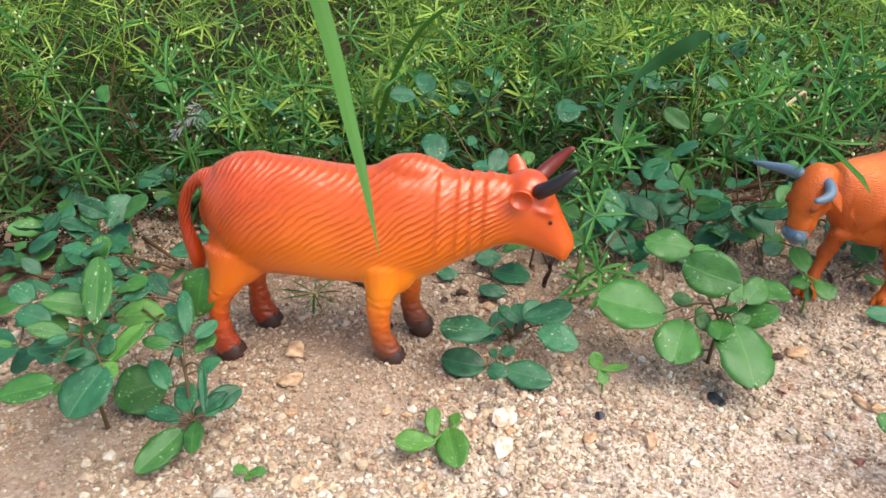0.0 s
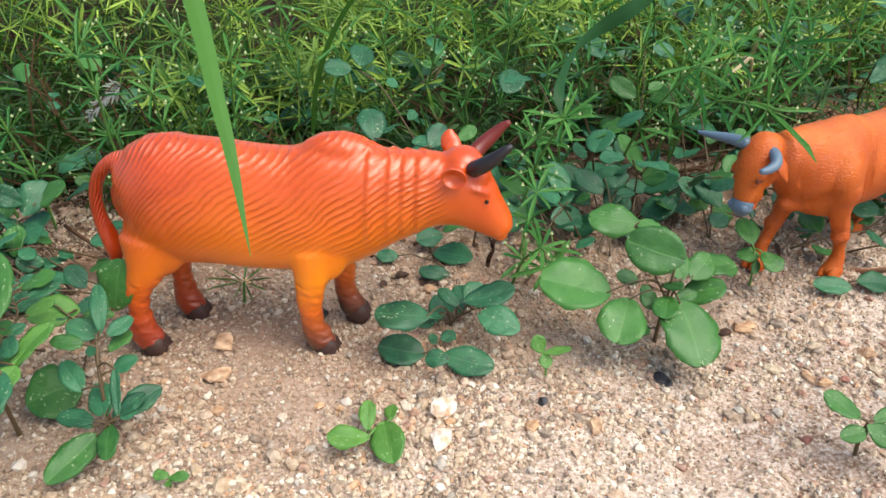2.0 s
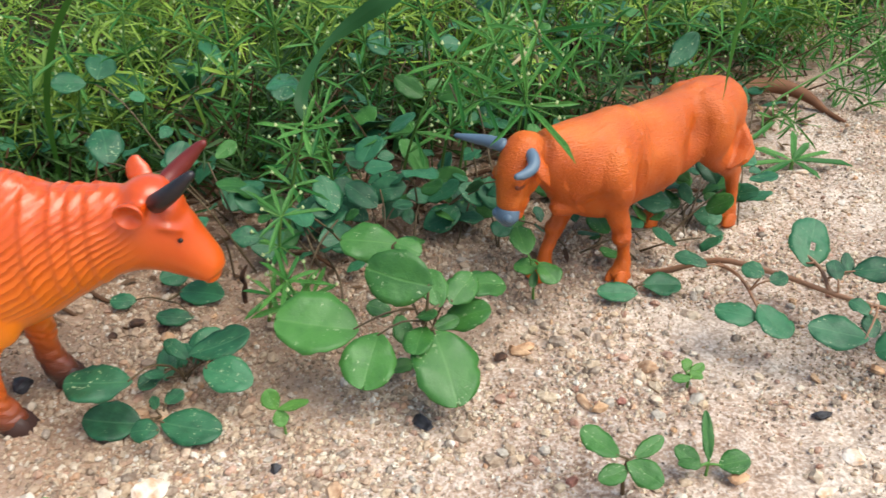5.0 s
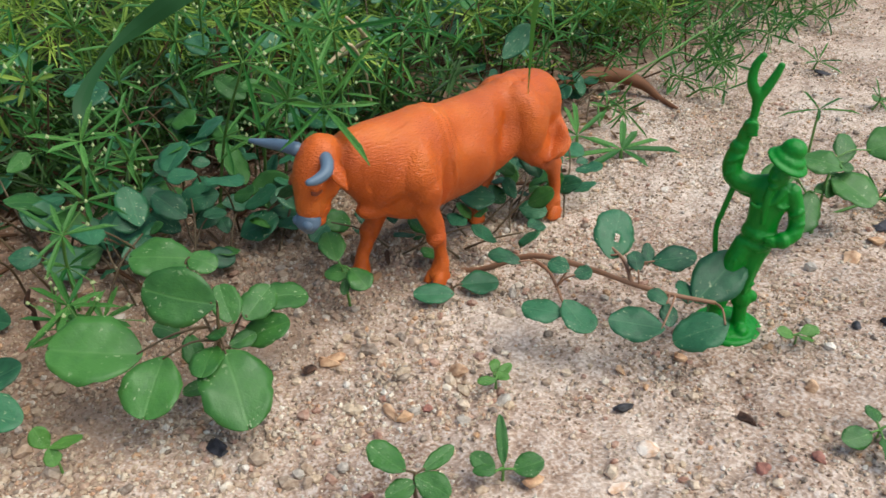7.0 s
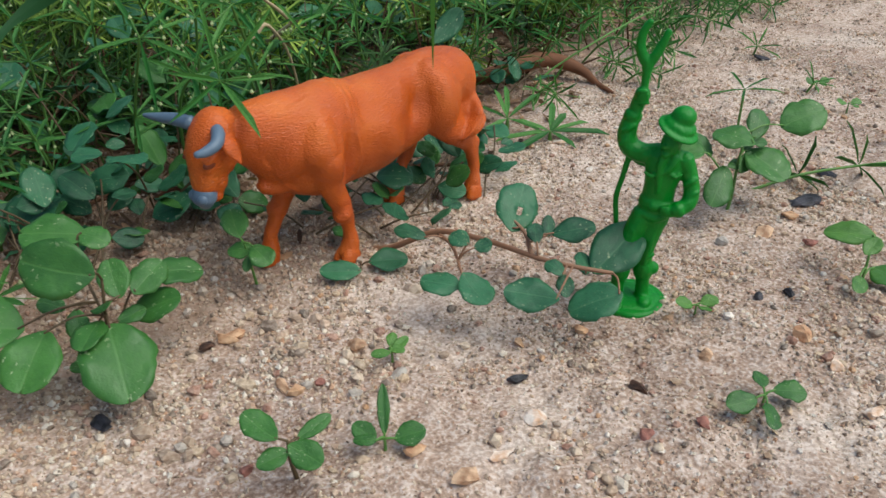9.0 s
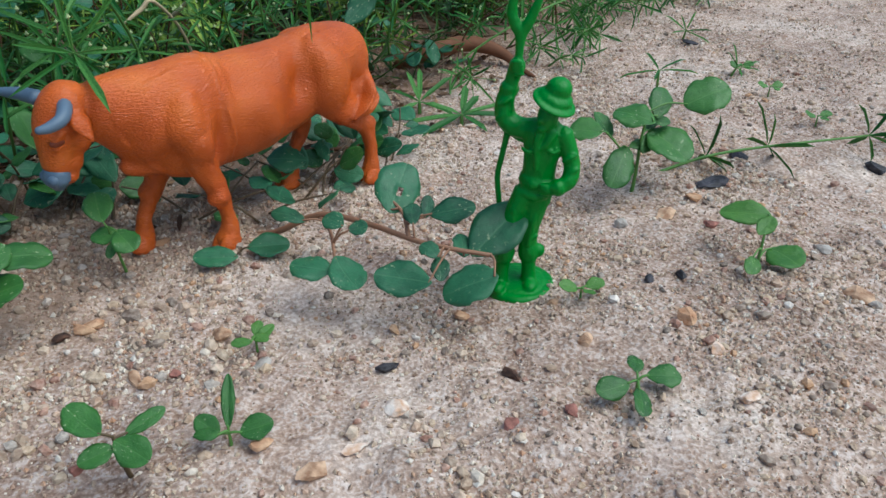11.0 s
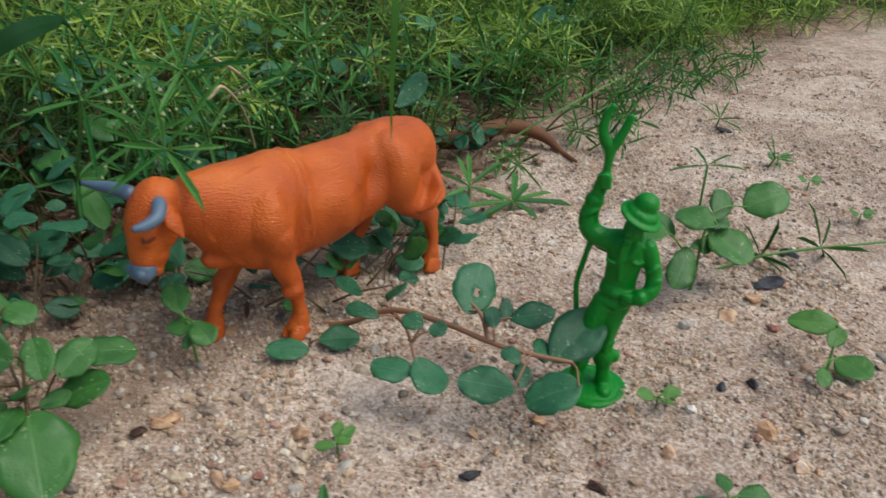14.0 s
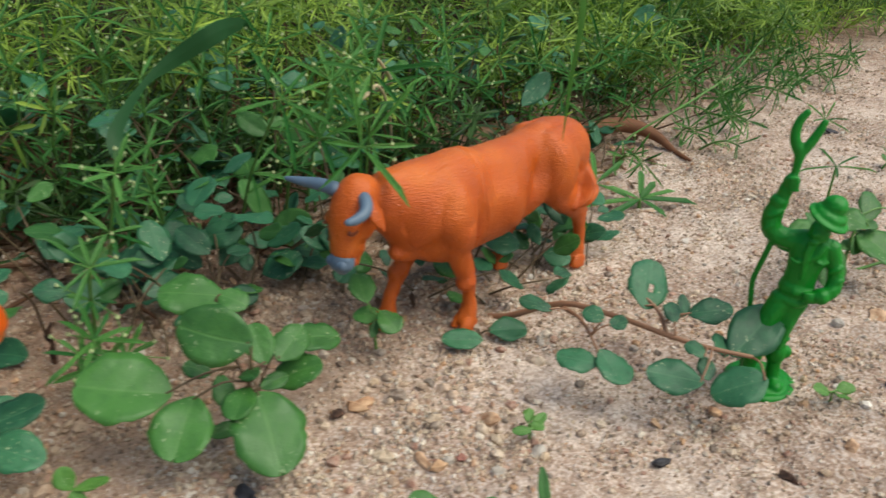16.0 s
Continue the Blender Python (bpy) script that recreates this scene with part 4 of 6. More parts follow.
LEAVES_I = [(151, 175, 4, 147, 180, 6, 5), (153, 175, 5, 155, 183, 13, 3), (155, 174, 4, 162, 173, 6, 6), (151, 174, 5, 146, 176, 5, 3)]
LEAVES_J = [(236, 156, 8, 228, 156, 7.5, 6), (240, 156, 8, 247, 153, 7.5, 6), (237, 154, 8, 234, 147, 6.5, 5), (239, 158, 8, 241, 163, 9, 4)]
LEAVES_K = [(162, 203, 5, 157, 204, 5, 3), (163, 206, 3, 168, 208, 5, 3), (163, 208, 3, 165, 211, 5, 3), (162, 206, 4, 166, 204, 4, 3)]
LEAVES_L = [(8, 177, 8, -3, 177, 9, 7), (7, 181, 6, 7, 189, 10, 5), (11, 183, 8, 14, 170, 6, 9), (13, 184, 3, 13, 190, 5, 4)]
LEAVES_M = [(56, 208, 9, 54, 210, 14, 5), (56, 208, 9, 64, 207, 11, 3), (56, 208, 9, 57, 205, 6, 4)]
LEAVES_N = [(-41, 169, 4, -45, 169, 4, 3), (-41, 168, 4, -36, 168, 4, 3), (-41, 167, 5, -40, 165, 3, 2)]
LEAVES_B1 = [(24, 211, 21, 8, 213, 22, 11), (26, 231, 4, 26, 241, 9, 6), (35, 234, 10, 41, 240, 13, 8), (38, 222, 14, 50, 216, 12, 10), (34, 228, 14, 50, 230, 17, 10), (35, 239, 2, 33, 249, 7, 7), (27, 230, 9, 20, 226, 7, 5)]
LEAVES_B2 = [(22, 215, 3, 8, 217, 5, 11), (29, 204, 11, 22, 205, 11, 6), (27, 213, 5, 42, 208, 3, 10), (27, 221, 3, 31, 225, 5, 5), (25, 219, 3, 24, 223, 6, 3)]
LEAVES_B3 = [(29, 280, 9, 19, 278, 8, 9), (25, 273, 5, 39, 267, 3, 10), (31, 258, 4, 20, 259, 4, 6), (13, 270, 5, 5, 270, 5, 6), (4, 309, 35, 1, 322, 44, 12), (25, 298, 36, 30, 307, 42, 9)]
LEAVES_P2 = [(-68, 219, 20, -65, 223, 35, 13), (-64, 200, 26, -68, 213, 34, 5), (-59, 193, 30, -54, 199, 32, 5), (-60, 178, 11, -69, 165, 8, 9), (-56, 177, 15, -55, 168, 12, 6), (-74, 203, 7, -87, 195, 7, 18), (-66, 187, 17, -73, 194, 22, 6), (-54, 183, 28, -51, 172, 22, 3), (-61, 178, 13, -66, 179, 15, 3), (-76, 216, 23, -90, 213, 25, 12), (-66, 203, 23, -75, 205, 26, 7)]
LEAVES_P1 = [(-80, 183, 41, -84, 200, 52, 9), (-78, 181, 30, -72, 194, 35, 7), (-73, 171, 37, -78, 158, 32, 13), (-81, 163, 38, -92, 157, 39, 10), (-92, 187, 32, -100, 183, 33, 7), (-94, 194, 32, -101, 195, 35, 7), (-84, 189, 32, -84, 195, 35, 5), (-76, 170, 31, -74, 177, 34, 7), (-79, 178, 34, -86, 176, 36, 6), (-94, 187, 39, -103, 188, 42, 8), (-102, 195, 41, -109, 197, 44, 7)]


CREEPER = "broad-leaved creeping weed with rounded dark green leaves"
broad_plant("weed_plant", "weed with large rounded flat green leaves on sandy soil", "weed plant", (0.094, 0.226, 0.0), LEAVES_A, LEAVES_FLAT,
            [[(94, 226, -2), (95, 226, 9), (96, 225, 19), (97, 226, 27)], [(95, 227, 3), (99, 230, 14), (104, 232, 22)], [(96, 225, 14), (92, 236, 22), (90, 248, 27)]], 1, extra=5)
broad_plant("creeping_weed", CREEPER + " beside the green figure", "weed plant", (0.175, 0.262, 0.0), LEAVES_C, LEAVES,
            [[(168, 268, -2), (176, 255, 4), (188, 243, 14), (198, 228, 17), (206, 212, 19), (213, 205, 19), (222, 200, 18)], [(205, 214, 19), (206, 221, 22), (204, 228, 24)], [(188, 243, 13), (188, 230, 16), (186, 216, 15)]], 2, PINK_STEM, thick=0.0011, holed=0)
broad_plant("creeping_weed", "pair of dark green leaves pressed flat to soil", "weed plant", (0.166, 0.252, 0.0), LEAVES_D, LEAVES, [[(168, 262, -1), (166, 254, 2), (165, 249, 3)]], 3, thick=0.0005)
broad_plant("seedling", "small green seedling with four rounded leaves", "seedling", (0.133, 0.253, 0.0), LEAVES_E, LEAVES_FLAT, [[(134, 254, -2), (133, 252, 8), (132, 252, 16)]], 4, GREEN_STEM, 0.0005)
broad_plant("weed_plant", "upright weed with pale green toothed leaves", "weed plant", (0.290, 0.243, 0.003), LEAVES_F, LEAVES_FLAT,
            [[(290, 242, 0), (291, 242, 10), (292, 243, 21), (294, 244, 30)], [(291, 243, 12), (284, 242, 20), (277, 239, 27)]], 5, GREEN_STEM, extra=4)
broad_plant("seedling", "young weed with drooping oval green leaves", "seedling", (0.298, 0.190, 0.002), LEAVES_G, LEAVES_BRIGHT, [[(298, 190, -2), (298, 190, 8), (300, 192, 16)]], 6, GREEN_STEM, 0.0006)
broad_plant("seedling", "seedling with four smooth oval green leaves", "seedling", (0.132, 0.174, 0.0), LEAVES_H, LEAVES_GREEN, [[(133, 175, -2), (132, 174, 6), (132, 173, 12)]], 7, STEM, 0.0006)
broad_plant("seedling", "seedling with narrow upright and oval green leaves", "seedling", (0.153, 0.175, 0.0), LEAVES_I, LEAVES_GREEN, [[(153, 175, -2), (153, 175, 2), (153, 175, 6)]], 8, GREEN_STEM, 0.0005)
broad_plant("seedling", "low seedling with four spreading green leaves", "seedling", (0.238, 0.156, 0.004), LEAVES_J, LEAVES_GREEN, [[(238, 156, 0), (238, 156, 4), (238, 156, 8)]], 9, GREEN_STEM, 0.0005)
broad_plant("seedling", "tiny green seedling among gravel", "seedling", (0.163, 0.206, 0.0), LEAVES_K, LEAVES_BRIGHT, [[(163, 206, -2), (163, 206, 2), (163, 206, 4)]], 10, GREEN_STEM, 0.0004)
broad_plant("seedling", "bright light green seedling with soft leaves", "seedling", (0.010, 0.182, 0.0), LEAVES_L, LEAVES_BRIGHT, [[(10, 183, -2), (9, 182, 4), (9, 180, 8)]], 11, GREEN_STEM, 0.0005)
broad_plant("seedling", "tiny light green seedling on a thin stalk", "seedling", (0.057, 0.208, 0.0), LEAVES_M, LEAVES_BRIGHT, [[(57, 208, -2), (57, 208, 4), (56, 208, 9)]], 12, GREEN_STEM, 0.0004)
broad_plant("seedling", "tiny light green seedling pressed to soil", "seedling", (-0.041, 0.168, 0.0), LEAVES_N, LEAVES_BRIGHT, [[(-41, 168, -2), (-41, 168, 2), (-41, 168, 4)]], 13, GREEN_STEM, 0.0004)
for k, (x, y) in enumerate(((244, 192), (394, 272), (401, 308), (408, 336))):
    z = height(x / 1000, y / 1000) * 1000
    broad_plant("seedling", "tiny green seedling in bare soil", "seedling", (x / 1000, y / 1000, z / 1000), [(x + 1, y, z + 4, x + 6, y - 1, z + 5, 4), (x - 1, y, z + 4, x - 6, y + 1, z + 6, 4), (x, y - 1, z + 4, x + 1, y - 5, z + 4, 3)], LEAVES_BRIGHT, [[(x, y, z - 2), (x, y, z + 2), (x, y, z + 4)]], 60 + k, GREEN_STEM, 0.0004)
broad_plant("creeping_weed", CREEPER + " by the cow's forelegs", "weed plant", (0.030, 0.232, 0.0), LEAVES_B1, LEAVES, [[(30, 236, -2), (30, 231, 6), (29, 227, 12)], [(30, 233, 3), (36, 229, 10), (40, 226, 13)]], 14, thick=0.0005, extra=5)
broad_plant("creeping_weed", "low creeping weed with notched dark green leaves", "weed plant", (0.025, 0.217, 0.0), LEAVES_B2, LEAVES, [[(27, 222, -2), (26, 217, 4), (25, 212, 7)]], 15, thick=0.0005)
broad_plant("creeping_weed", CREEPER + " under the cow's head", "weed plant", (0.025, 0.275, 0.0), LEAVES_B3, LEAVES, [[(27, 276, -2), (25, 274, 4), (22, 268, 6)], [(25, 276, 2), (18, 290, 18), (14, 302, 34)]], 16, thick=0.0006)
broad_plant("weed_plant", "upright weed with oval leaves on a reddish stem", "weed plant", (-0.062, 0.185, 0.0), LEAVES_P2, LEAVES_MIX,
            [[(-60, 183, -2), (-60, 184, 10), (-61, 188, 22), (-62, 194, 30)], [(-60, 184, 6), (-58, 180, 12), (-57, 176, 15)], [(-61, 188, 18), (-70, 205, 22), (-80, 214, 24)]], 17, thick=0.0007, extra=14)
broad_plant("weed_plant", "bushy weed with many oval green leaves", "weed plant", (-0.086, 0.186, 0.0), LEAVES_P1, LEAVES_MIX,
            [[(-88, 190, -2), (-87, 187, 14), (-86, 184, 30), (-84, 184, 40)], [(-87, 187, 16), (-94, 186, 28), (-102, 184, 34)], [(-86, 184, 30), (-82, 196, 34), (-88, 206, 36)]], 18, thick=0.0007, extra=26)


# ---- the green bank behind ----
def bank_edge(x):
    """How far back the thick growth begins."""
    pts = [(-0.6, 0.26), (-0.2, 0.338), (-0.12, 0.344), (-0.06, 0.336), (0.0, 0.338), (0.06, 0.360), (0.12, 0.378), (0.2, 0.378), (0.26, 0.385), (0.32, 0.415), (0.40, 0.465), (0.55, 0.53), (0.9, 0.60)]
    return float(np.interp(x, [p[0] for p in pts], [p[1] for p in pts]))


def blade_template():
    """A narrow folded leaf along +x, one long and one wide."""
    v = np.array([(0, 0, 0), (0.28, 0.38, 0.05), (0.28, 0, 0.01), (0.28, -0.38, 0.05), (0.78, 0.42, 0.0), (0.78, 0, -0.04), (0.78, -0.42, 0.0), (1, 0, -0.16)])
    f = [(0, 2, 1), (0, 3, 2), (1, 2, 5, 4), (2, 3, 6, 5), (4, 5, 7), (5, 6, 7)]
    return v, f


BV, BF = blade_template()
OCTA = np.array([(1, 0, 0), (0, 1, 0), (-1, 0, 0), (0, -1, 0), (0, 0, 1.3), (0, 0, -1.3)])
OCTF = [(0, 1, 4), (1, 2, 4), (2, 3, 4), (3, 0, 4), (1, 0, 5), (2, 1, 5), (3, 2, 5), (0, 3, 5)]
DROP = np.array([(0, 0, -1.5)] + [(math.cos(a), math.sin(a), -0.2) for a in (0, 1.047, 2.094, 3.142, 4.189, 5.236)] + [(0, 0, 1.6)])
DROPF = [(0, 1 + (k + 1) % 6, 1 + k) for k in range(6)] + [(7, 1 + k, 1 + (k + 1) % 6) for k in range(6)]


class Bunch:
    """Gathers many small pieces into one mesh."""

    def __init__(self):
        self.v, self.f, self.m, self.n = [], [], [], 0

    def add(self, v, f, mat):
        self.v.append(v)
        self.f += [tuple(i + self.n for i in q) for q in f]
        self.m += [mat] * len(f)
        self.n += len(v)

    def rod(self, a, b, r, mat):
        d = b - a
        d = d / (np.linalg.norm(d) + 1e-9)
        s = np.cross(d, (0.3, 0.2, 0.9))
        s /= np.linalg.norm(s) + 1e-9
        t = np.cross(d, s)
        ring = [s, -0.5 * s + 0.866 * t, -0.5 * s - 0.866 * t]
        self.add(np.array([a + q * r for q in ring] + [b + q * r * 0.85 for q in ring]), [(0, 1, 4, 3), (1, 2, 5, 4), (2, 0, 3, 5)], mat)

    def blade(self, at, way, up, length, width, mat):
        x = way / np.linalg.norm(way)
        y = np.cross(up, x)
        y /= np.linalg.norm(y) + 1e-9
        z = np.cross(x, y)
        self.add(at + BV[:, :1] * length * x + BV[:, 1:2] * width * y + BV[:, 2:] * (length * 0.35) * z, BF, mat)

    def mesh(self, name, mats):
        me = bpy.data.meshes.new(name)
        me.from_pydata(np.concatenate(self.v).tolist(), [], self.f)
        me.polygons.foreach_set("material_index", self.m)
        for mt in mats:
            me.materials.append(mt)
        return me


def whorled_sprig(bunch, root, way, length, rng, node=0.012, leaf=0.013, width=0.0014, buds=True):
    """A thin stem that bends, with a whorl of narrow leaves at each node and stalked buds near the top."""
    at = np.array(root, float)
    way = np.array(way, float)
    way /= np.linalg.norm(way)
    steps = max(2, int(length / node))
    for i in range(steps):
        way = way + rng.normal(0, 0.16, 3) + np.array((0, 0, 0.03 if way[2] < 0.6 else -0.06))
        way /= np.linalg.norm(way)
        nxt = at + way * node * rng.uniform(0.8, 1.2)
        bunch.rod(at, nxt, 0.00045 * (1 - 0.4 * i / steps), 0)
        at = nxt
        s = np.cross(way, (0.37, 0.61, 0.7))
        s /= np.linalg.norm(s)
        t = np.cross(way, s)
        count = rng.integers(4, 9)
        a0 = rng.uniform(0, 6.28)
        grow = 0.75 + 0.45 * math.sin(math.pi * (i + 1) / (steps + 1))
        for k in range(count):
            a = a0 + 6.283 * k / count + rng.normal(0, 0.15)
            out = (s * math.cos(a) + t * math.sin(a)) + way * rng.uniform(-0.15, 0.6)
            bunch.blade(at, out, way, leaf * grow * rng.uniform(0.6, 1.15), width * rng.uniform(0.75, 1.25), 0)
        if buds and i > steps * 0.45:
            for k in range(rng.integers(0, 4)):
                a = rng.uniform(0, 6.28)
                out = (s * math.cos(a) + t * math.sin(a)) * 0.7 + way * rng.uniform(-0.2, 0.5) - np.array((0, 0, 0.7))
                out /= np.linalg.norm(out)
                end = at + out * rng.uniform(0.006, 0.013)
                bunch.rod(at, end, 0.00016, 0)
                bunch.add(end + DROP * rng.uniform(0.0004, 0.0008), DROPF, 1)


def bank_stuff():
    rng = np.random.default_rng(4)
    b = Bunch()
    for _ in range(BANK_TRIES):
        x, d = rng.uniform(-0.45, 0.75), rng.gamma(1.3, 0.11)
        y = bank_edge(x) + 0.014 + d
        thin = noise.noise(Vector((x * 16, y * 16, 2)))
        gaps = 0.55 if x < -0.09 else 0.3 if x < -0.05 else 0.16 if x < 0.0 else 0.42 if x < 0.08 and y < 0.46 else 0.48 if x < 0.24 and y < 0.47 else 0.12
        if 0.03 <= x < 0.09 and y > 0.46:
            gaps = 0.24
        if x < 0.03 and d > 0.12:
            gaps = 0.46 if x < -0.05 else 0.12
        if y > 1.0 or thin < gaps or (x > 0.34 and rng.random() < 0.45):
            continue
        tall = (0.050 + 0.045 * min(1, d / 0.09)) * (1.0 if x < 0.1 else 0.85 if x < 0.28 else 0.6) * rng.uniform(0.5, 1.15)
        whorled_sprig(b, (x, y, height(x, y) - 0.001), (rng.normal(0, 0.4), rng.normal(-0.28, 0.35), 1.0), tall, rng, node=rng.uniform(0.015, 0.023), leaf=rng.uniform(0.013, 0.020), width=rng.uniform(0.0010, 0.0018))
    for _ in range(900):
        x, d = rng.uniform(0.34, 1.0), rng.gamma(1.6, 0.1)
        y = bank_edge(x) + d + 0.01
        if y > 1.1 or noise.noise(Vector((x * 13, y * 13, 6))) < -0.05:
            continue
        whorled_sprig(b, (x, y, height(x, y) - 0.001), (rng.normal(0, 0.4), rng.normal(-0.25, 0.35), 1.0), rng.uniform(0.03, 0.07), rng, node=rng.uniform(0.011, 0.016), leaf=rng.uniform(0.013, 0.02), width=rng.uniform(0.0010, 0.0016))
    for _ in range(800):
        x, y = rng.uniform(-0.75, 0.45), rng.uniform(0.52, 1.15)
        if noise.noise(Vector((x * 9, y * 9, 3))) < -0.12:
            continue
        whorled_sprig(b, (x, y, height(x, y) - 0.001), (rng.normal(0, 0.4), rng.normal(-0.25, 0.35), 1.0), rng.uniform(0.05, 0.10), rng, node=rng.uniform(0.017, 0.024), leaf=rng.uniform(0.015, 0.021), width=rng.uniform(0.0012, 0.0018), buds=False)
    # short shoots, green darkened for shade, and dead stems fill the bank from below
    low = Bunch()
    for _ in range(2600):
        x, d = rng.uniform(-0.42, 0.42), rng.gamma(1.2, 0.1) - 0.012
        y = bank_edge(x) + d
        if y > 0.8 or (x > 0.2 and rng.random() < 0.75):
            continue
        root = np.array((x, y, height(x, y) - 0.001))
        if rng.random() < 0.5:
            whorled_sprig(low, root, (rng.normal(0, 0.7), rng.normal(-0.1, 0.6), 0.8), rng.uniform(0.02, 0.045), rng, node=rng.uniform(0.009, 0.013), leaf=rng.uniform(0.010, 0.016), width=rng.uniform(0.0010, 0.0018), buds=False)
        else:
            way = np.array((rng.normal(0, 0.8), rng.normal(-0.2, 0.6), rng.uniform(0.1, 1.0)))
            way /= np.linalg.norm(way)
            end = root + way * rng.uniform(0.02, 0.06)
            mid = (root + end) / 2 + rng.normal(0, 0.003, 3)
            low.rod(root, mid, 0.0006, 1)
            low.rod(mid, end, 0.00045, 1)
    tagged(new("bank_undergrowth", low.mesh("bank_undergrowth", [SPRIG_SHADED, DEAD_STEM])), "lower shoots coloured dark as if shaded, and dead brown stems under the weeds", "undergrowth", kind="stuff")
    return b.mesh("carpetweed_bank", [SPRIG, BUD])


BANK_TRIES = 4000
tagged(new("carpetweed_bank", bank_stuff()), "dense bank of fine green whorled-leaf weeds with tiny white buds", "weeds", kind="stuff")


def blade_mesh():
    """One narrow leaf, one long and one wide, with an underside."""
    low = BV - np.array((0, 0, 0.02))
    me = bpy.data.meshes.new("leaf")
    me.from_pydata(np.concatenate([BV, low]).tolist(), [], BF + [tuple(i + 8 for i in f[::-1]) for f in BF])
    me.materials.append(SPRIG_LEAF)
    return me


NARROW = blade_mesh()
BUD_MESH = bpy.data.meshes.new("bud")
BUD_MESH.from_pydata(DROP.tolist(), [], DROPF)
BUD_MESH.materials.append(BUD)


def sprig_thing(points, leaf, width, seed, name="weed_sprig", label="thin green weed sprig with whorls of narrow leaves", category="weed sprig", group="whorled weed sprigs", count=7, flat=0.45, buds=True, reach=None):
    """A thin stem through the points (mm), with a whorl of narrow leaves, each its own part, at every point but the first."""
    rnd = random.Random(seed)
    top = empty(name, Vector(points[0]) / 1000)
    tagged(top, label, category, group)
    shift = Matrix.Translation(-Vector(points[0]) / 1000)
    rows = [(x / 1000, y / 1000, z / 1000, 0.0006 - 0.0003 * i / len(points)) for i, (x, y, z) in enumerate(points)]
    part("stem", tube(rows, GREEN_STEM), top, shift)
    pts = [Vector(p) / 1000 for p in points]
    for i, p in enumerate(pts[1:], 1):
        way = (p - pts[i - 1]).normalized()
        s = way.cross(Vector((0.37, 0.61, 0.7))).normalized()
        t = way.cross(s)
        a0 = rnd.uniform(0, 6.28)
        grow = 0.8 if i < len(pts) - 1 else 1.0
        for k in range(count):
            a = a0 + 6.283 * k / count + rnd.gauss(0, 0.18)
            out = (s * math.cos(a) + t * math.sin(a)) + way * rnd.uniform(-0.15, flat * 2)
            L = leaf * grow * rnd.uniform(0.65, 1.15)
            tip = p + out.normalized() * L
            tip.z = max(tip.z, height(tip.x, tip.y) + 0.001)
            part("leaf", NARROW, top, shift @ leaf_matrix(p, tip, width * rnd.uniform(0.8, 1.2), tuple(way + Vector((0, -0.2, 0.3)))))
        if reach and i == len(pts) - 1:
            part("leaf", NARROW, top, shift @ leaf_matrix(p, Vector(reach) / 1000, width * 1.5, (0, -0.5, 0.85)))
        if buds:
            for k in range(3):
                a = rnd.uniform(0, 6.28)
                end = p + ((s * math.cos(a) + t * math.sin(a)) * 0.8 + way * rnd.uniform(0, 1)).normalized() * rnd.uniform(0.006, 0.011)
                part("bud_stalk", tube([(*p, 0.00018), (*p.lerp(end, 0.5), 0.00017), (*end, 0.00016)], GREEN_STEM, "bud_stalk", 5, 1), top, shift)
                part("bud", BUD_MESH, top, shift @ Matrix.Translation(end) @ Matrix.Diagonal((0.0006, 0.0006, 0.00055, 1)))
    return top

# whorls that stand out in front of the bank: x, y, z of the top whorl (mm) and leaf length
for k, (x, y, z, lf) in enumerate([(-134, 290, 80, 0.018), (-93, 292, 74, 0.017), (-81, 300, 71, 0.016), (-49, 320, 64, 0.015), (-75, 330, 86, 0.016),
                                   (-34, 350, 77, 0.016), (-10, 345, 63, 0.016), (-147, 300, 92, 0.017), (-105, 310, 92, 0.017), (45, 345, 60, 0.018), (74, 300, 46, 0.015), (64, 300, 38, 0.015), (138, 340, 51, 0.018),
                                   (106, 370, 74, 0.018), (158, 370, 70, 0.018), (29, 370, 72, 0.018), (178, 350, 54, 0.017)] + [(125, 330, 53, 0.020), (200, 400, 55, 0.017), (324, 400, 33, 0.018), (361, 420, 35, 0.018), (348, 450, 48, 0.018), (215, 372, 52, 0.020), (240, 385, 46, 0.020), (255, 380, 40, 0.018), (190, 366, 62, 0.020), (92, 352, 70, 0.019), (118, 356, 66, 0.020), (60, 360, 78, 0.018), (10, 352, 74, 0.018), (285, 410, 44, 0.019), (305, 420, 42, 0.018), (147, 350, 60, 0.019), (170, 345, 46, 0.018), (75, 338, 62, 0.018)]):
    rnd = random.Random(900 + k)
    bx, by = x + rnd.uniform(-10, 10), y + rnd.uniform(14, 30)
    ground_z = height(bx / 1000, by / 1000) * 1000
    steps = 4 if z > 55 else 3
    pts = [(bx, by, ground_z - 1)] + [(bx + (x - bx) * f + rnd.uniform(-2, 2), by + (y - by) * f ** 1.6, ground_z + (z - ground_z) * f ** 0.85) for f in (i / steps for i in range(1, steps))] + [(x, y, z)]
    sprig_thing(pts, lf, 0.0013, 700 + k, count=6)
sprig_thing([(118, 338, 0), (120, 318, 34), (126, 290, 54), (133, 265, 60)], 0.022, 0.0015, 41, count=7, reach=(140, 240, 54), label="weed sprig reaching over the toy bull's neck")
sprig_thing([(100, 330, 0), (106, 312, 36), (114, 283, 69)], 0.022, 0.0016, 46, count=5, flat=0.1)
sprig_thing([(150, 345, 0), (147, 318, 44), (140, 281, 76)], 0.020, 0.0015, 47, count=6, flat=0.2)
sprig_thing([(126, 340, 0), (128, 320, 40), (130, 292, 71)], 0.019, 0.0015, 48, count=6, flat=0.2)
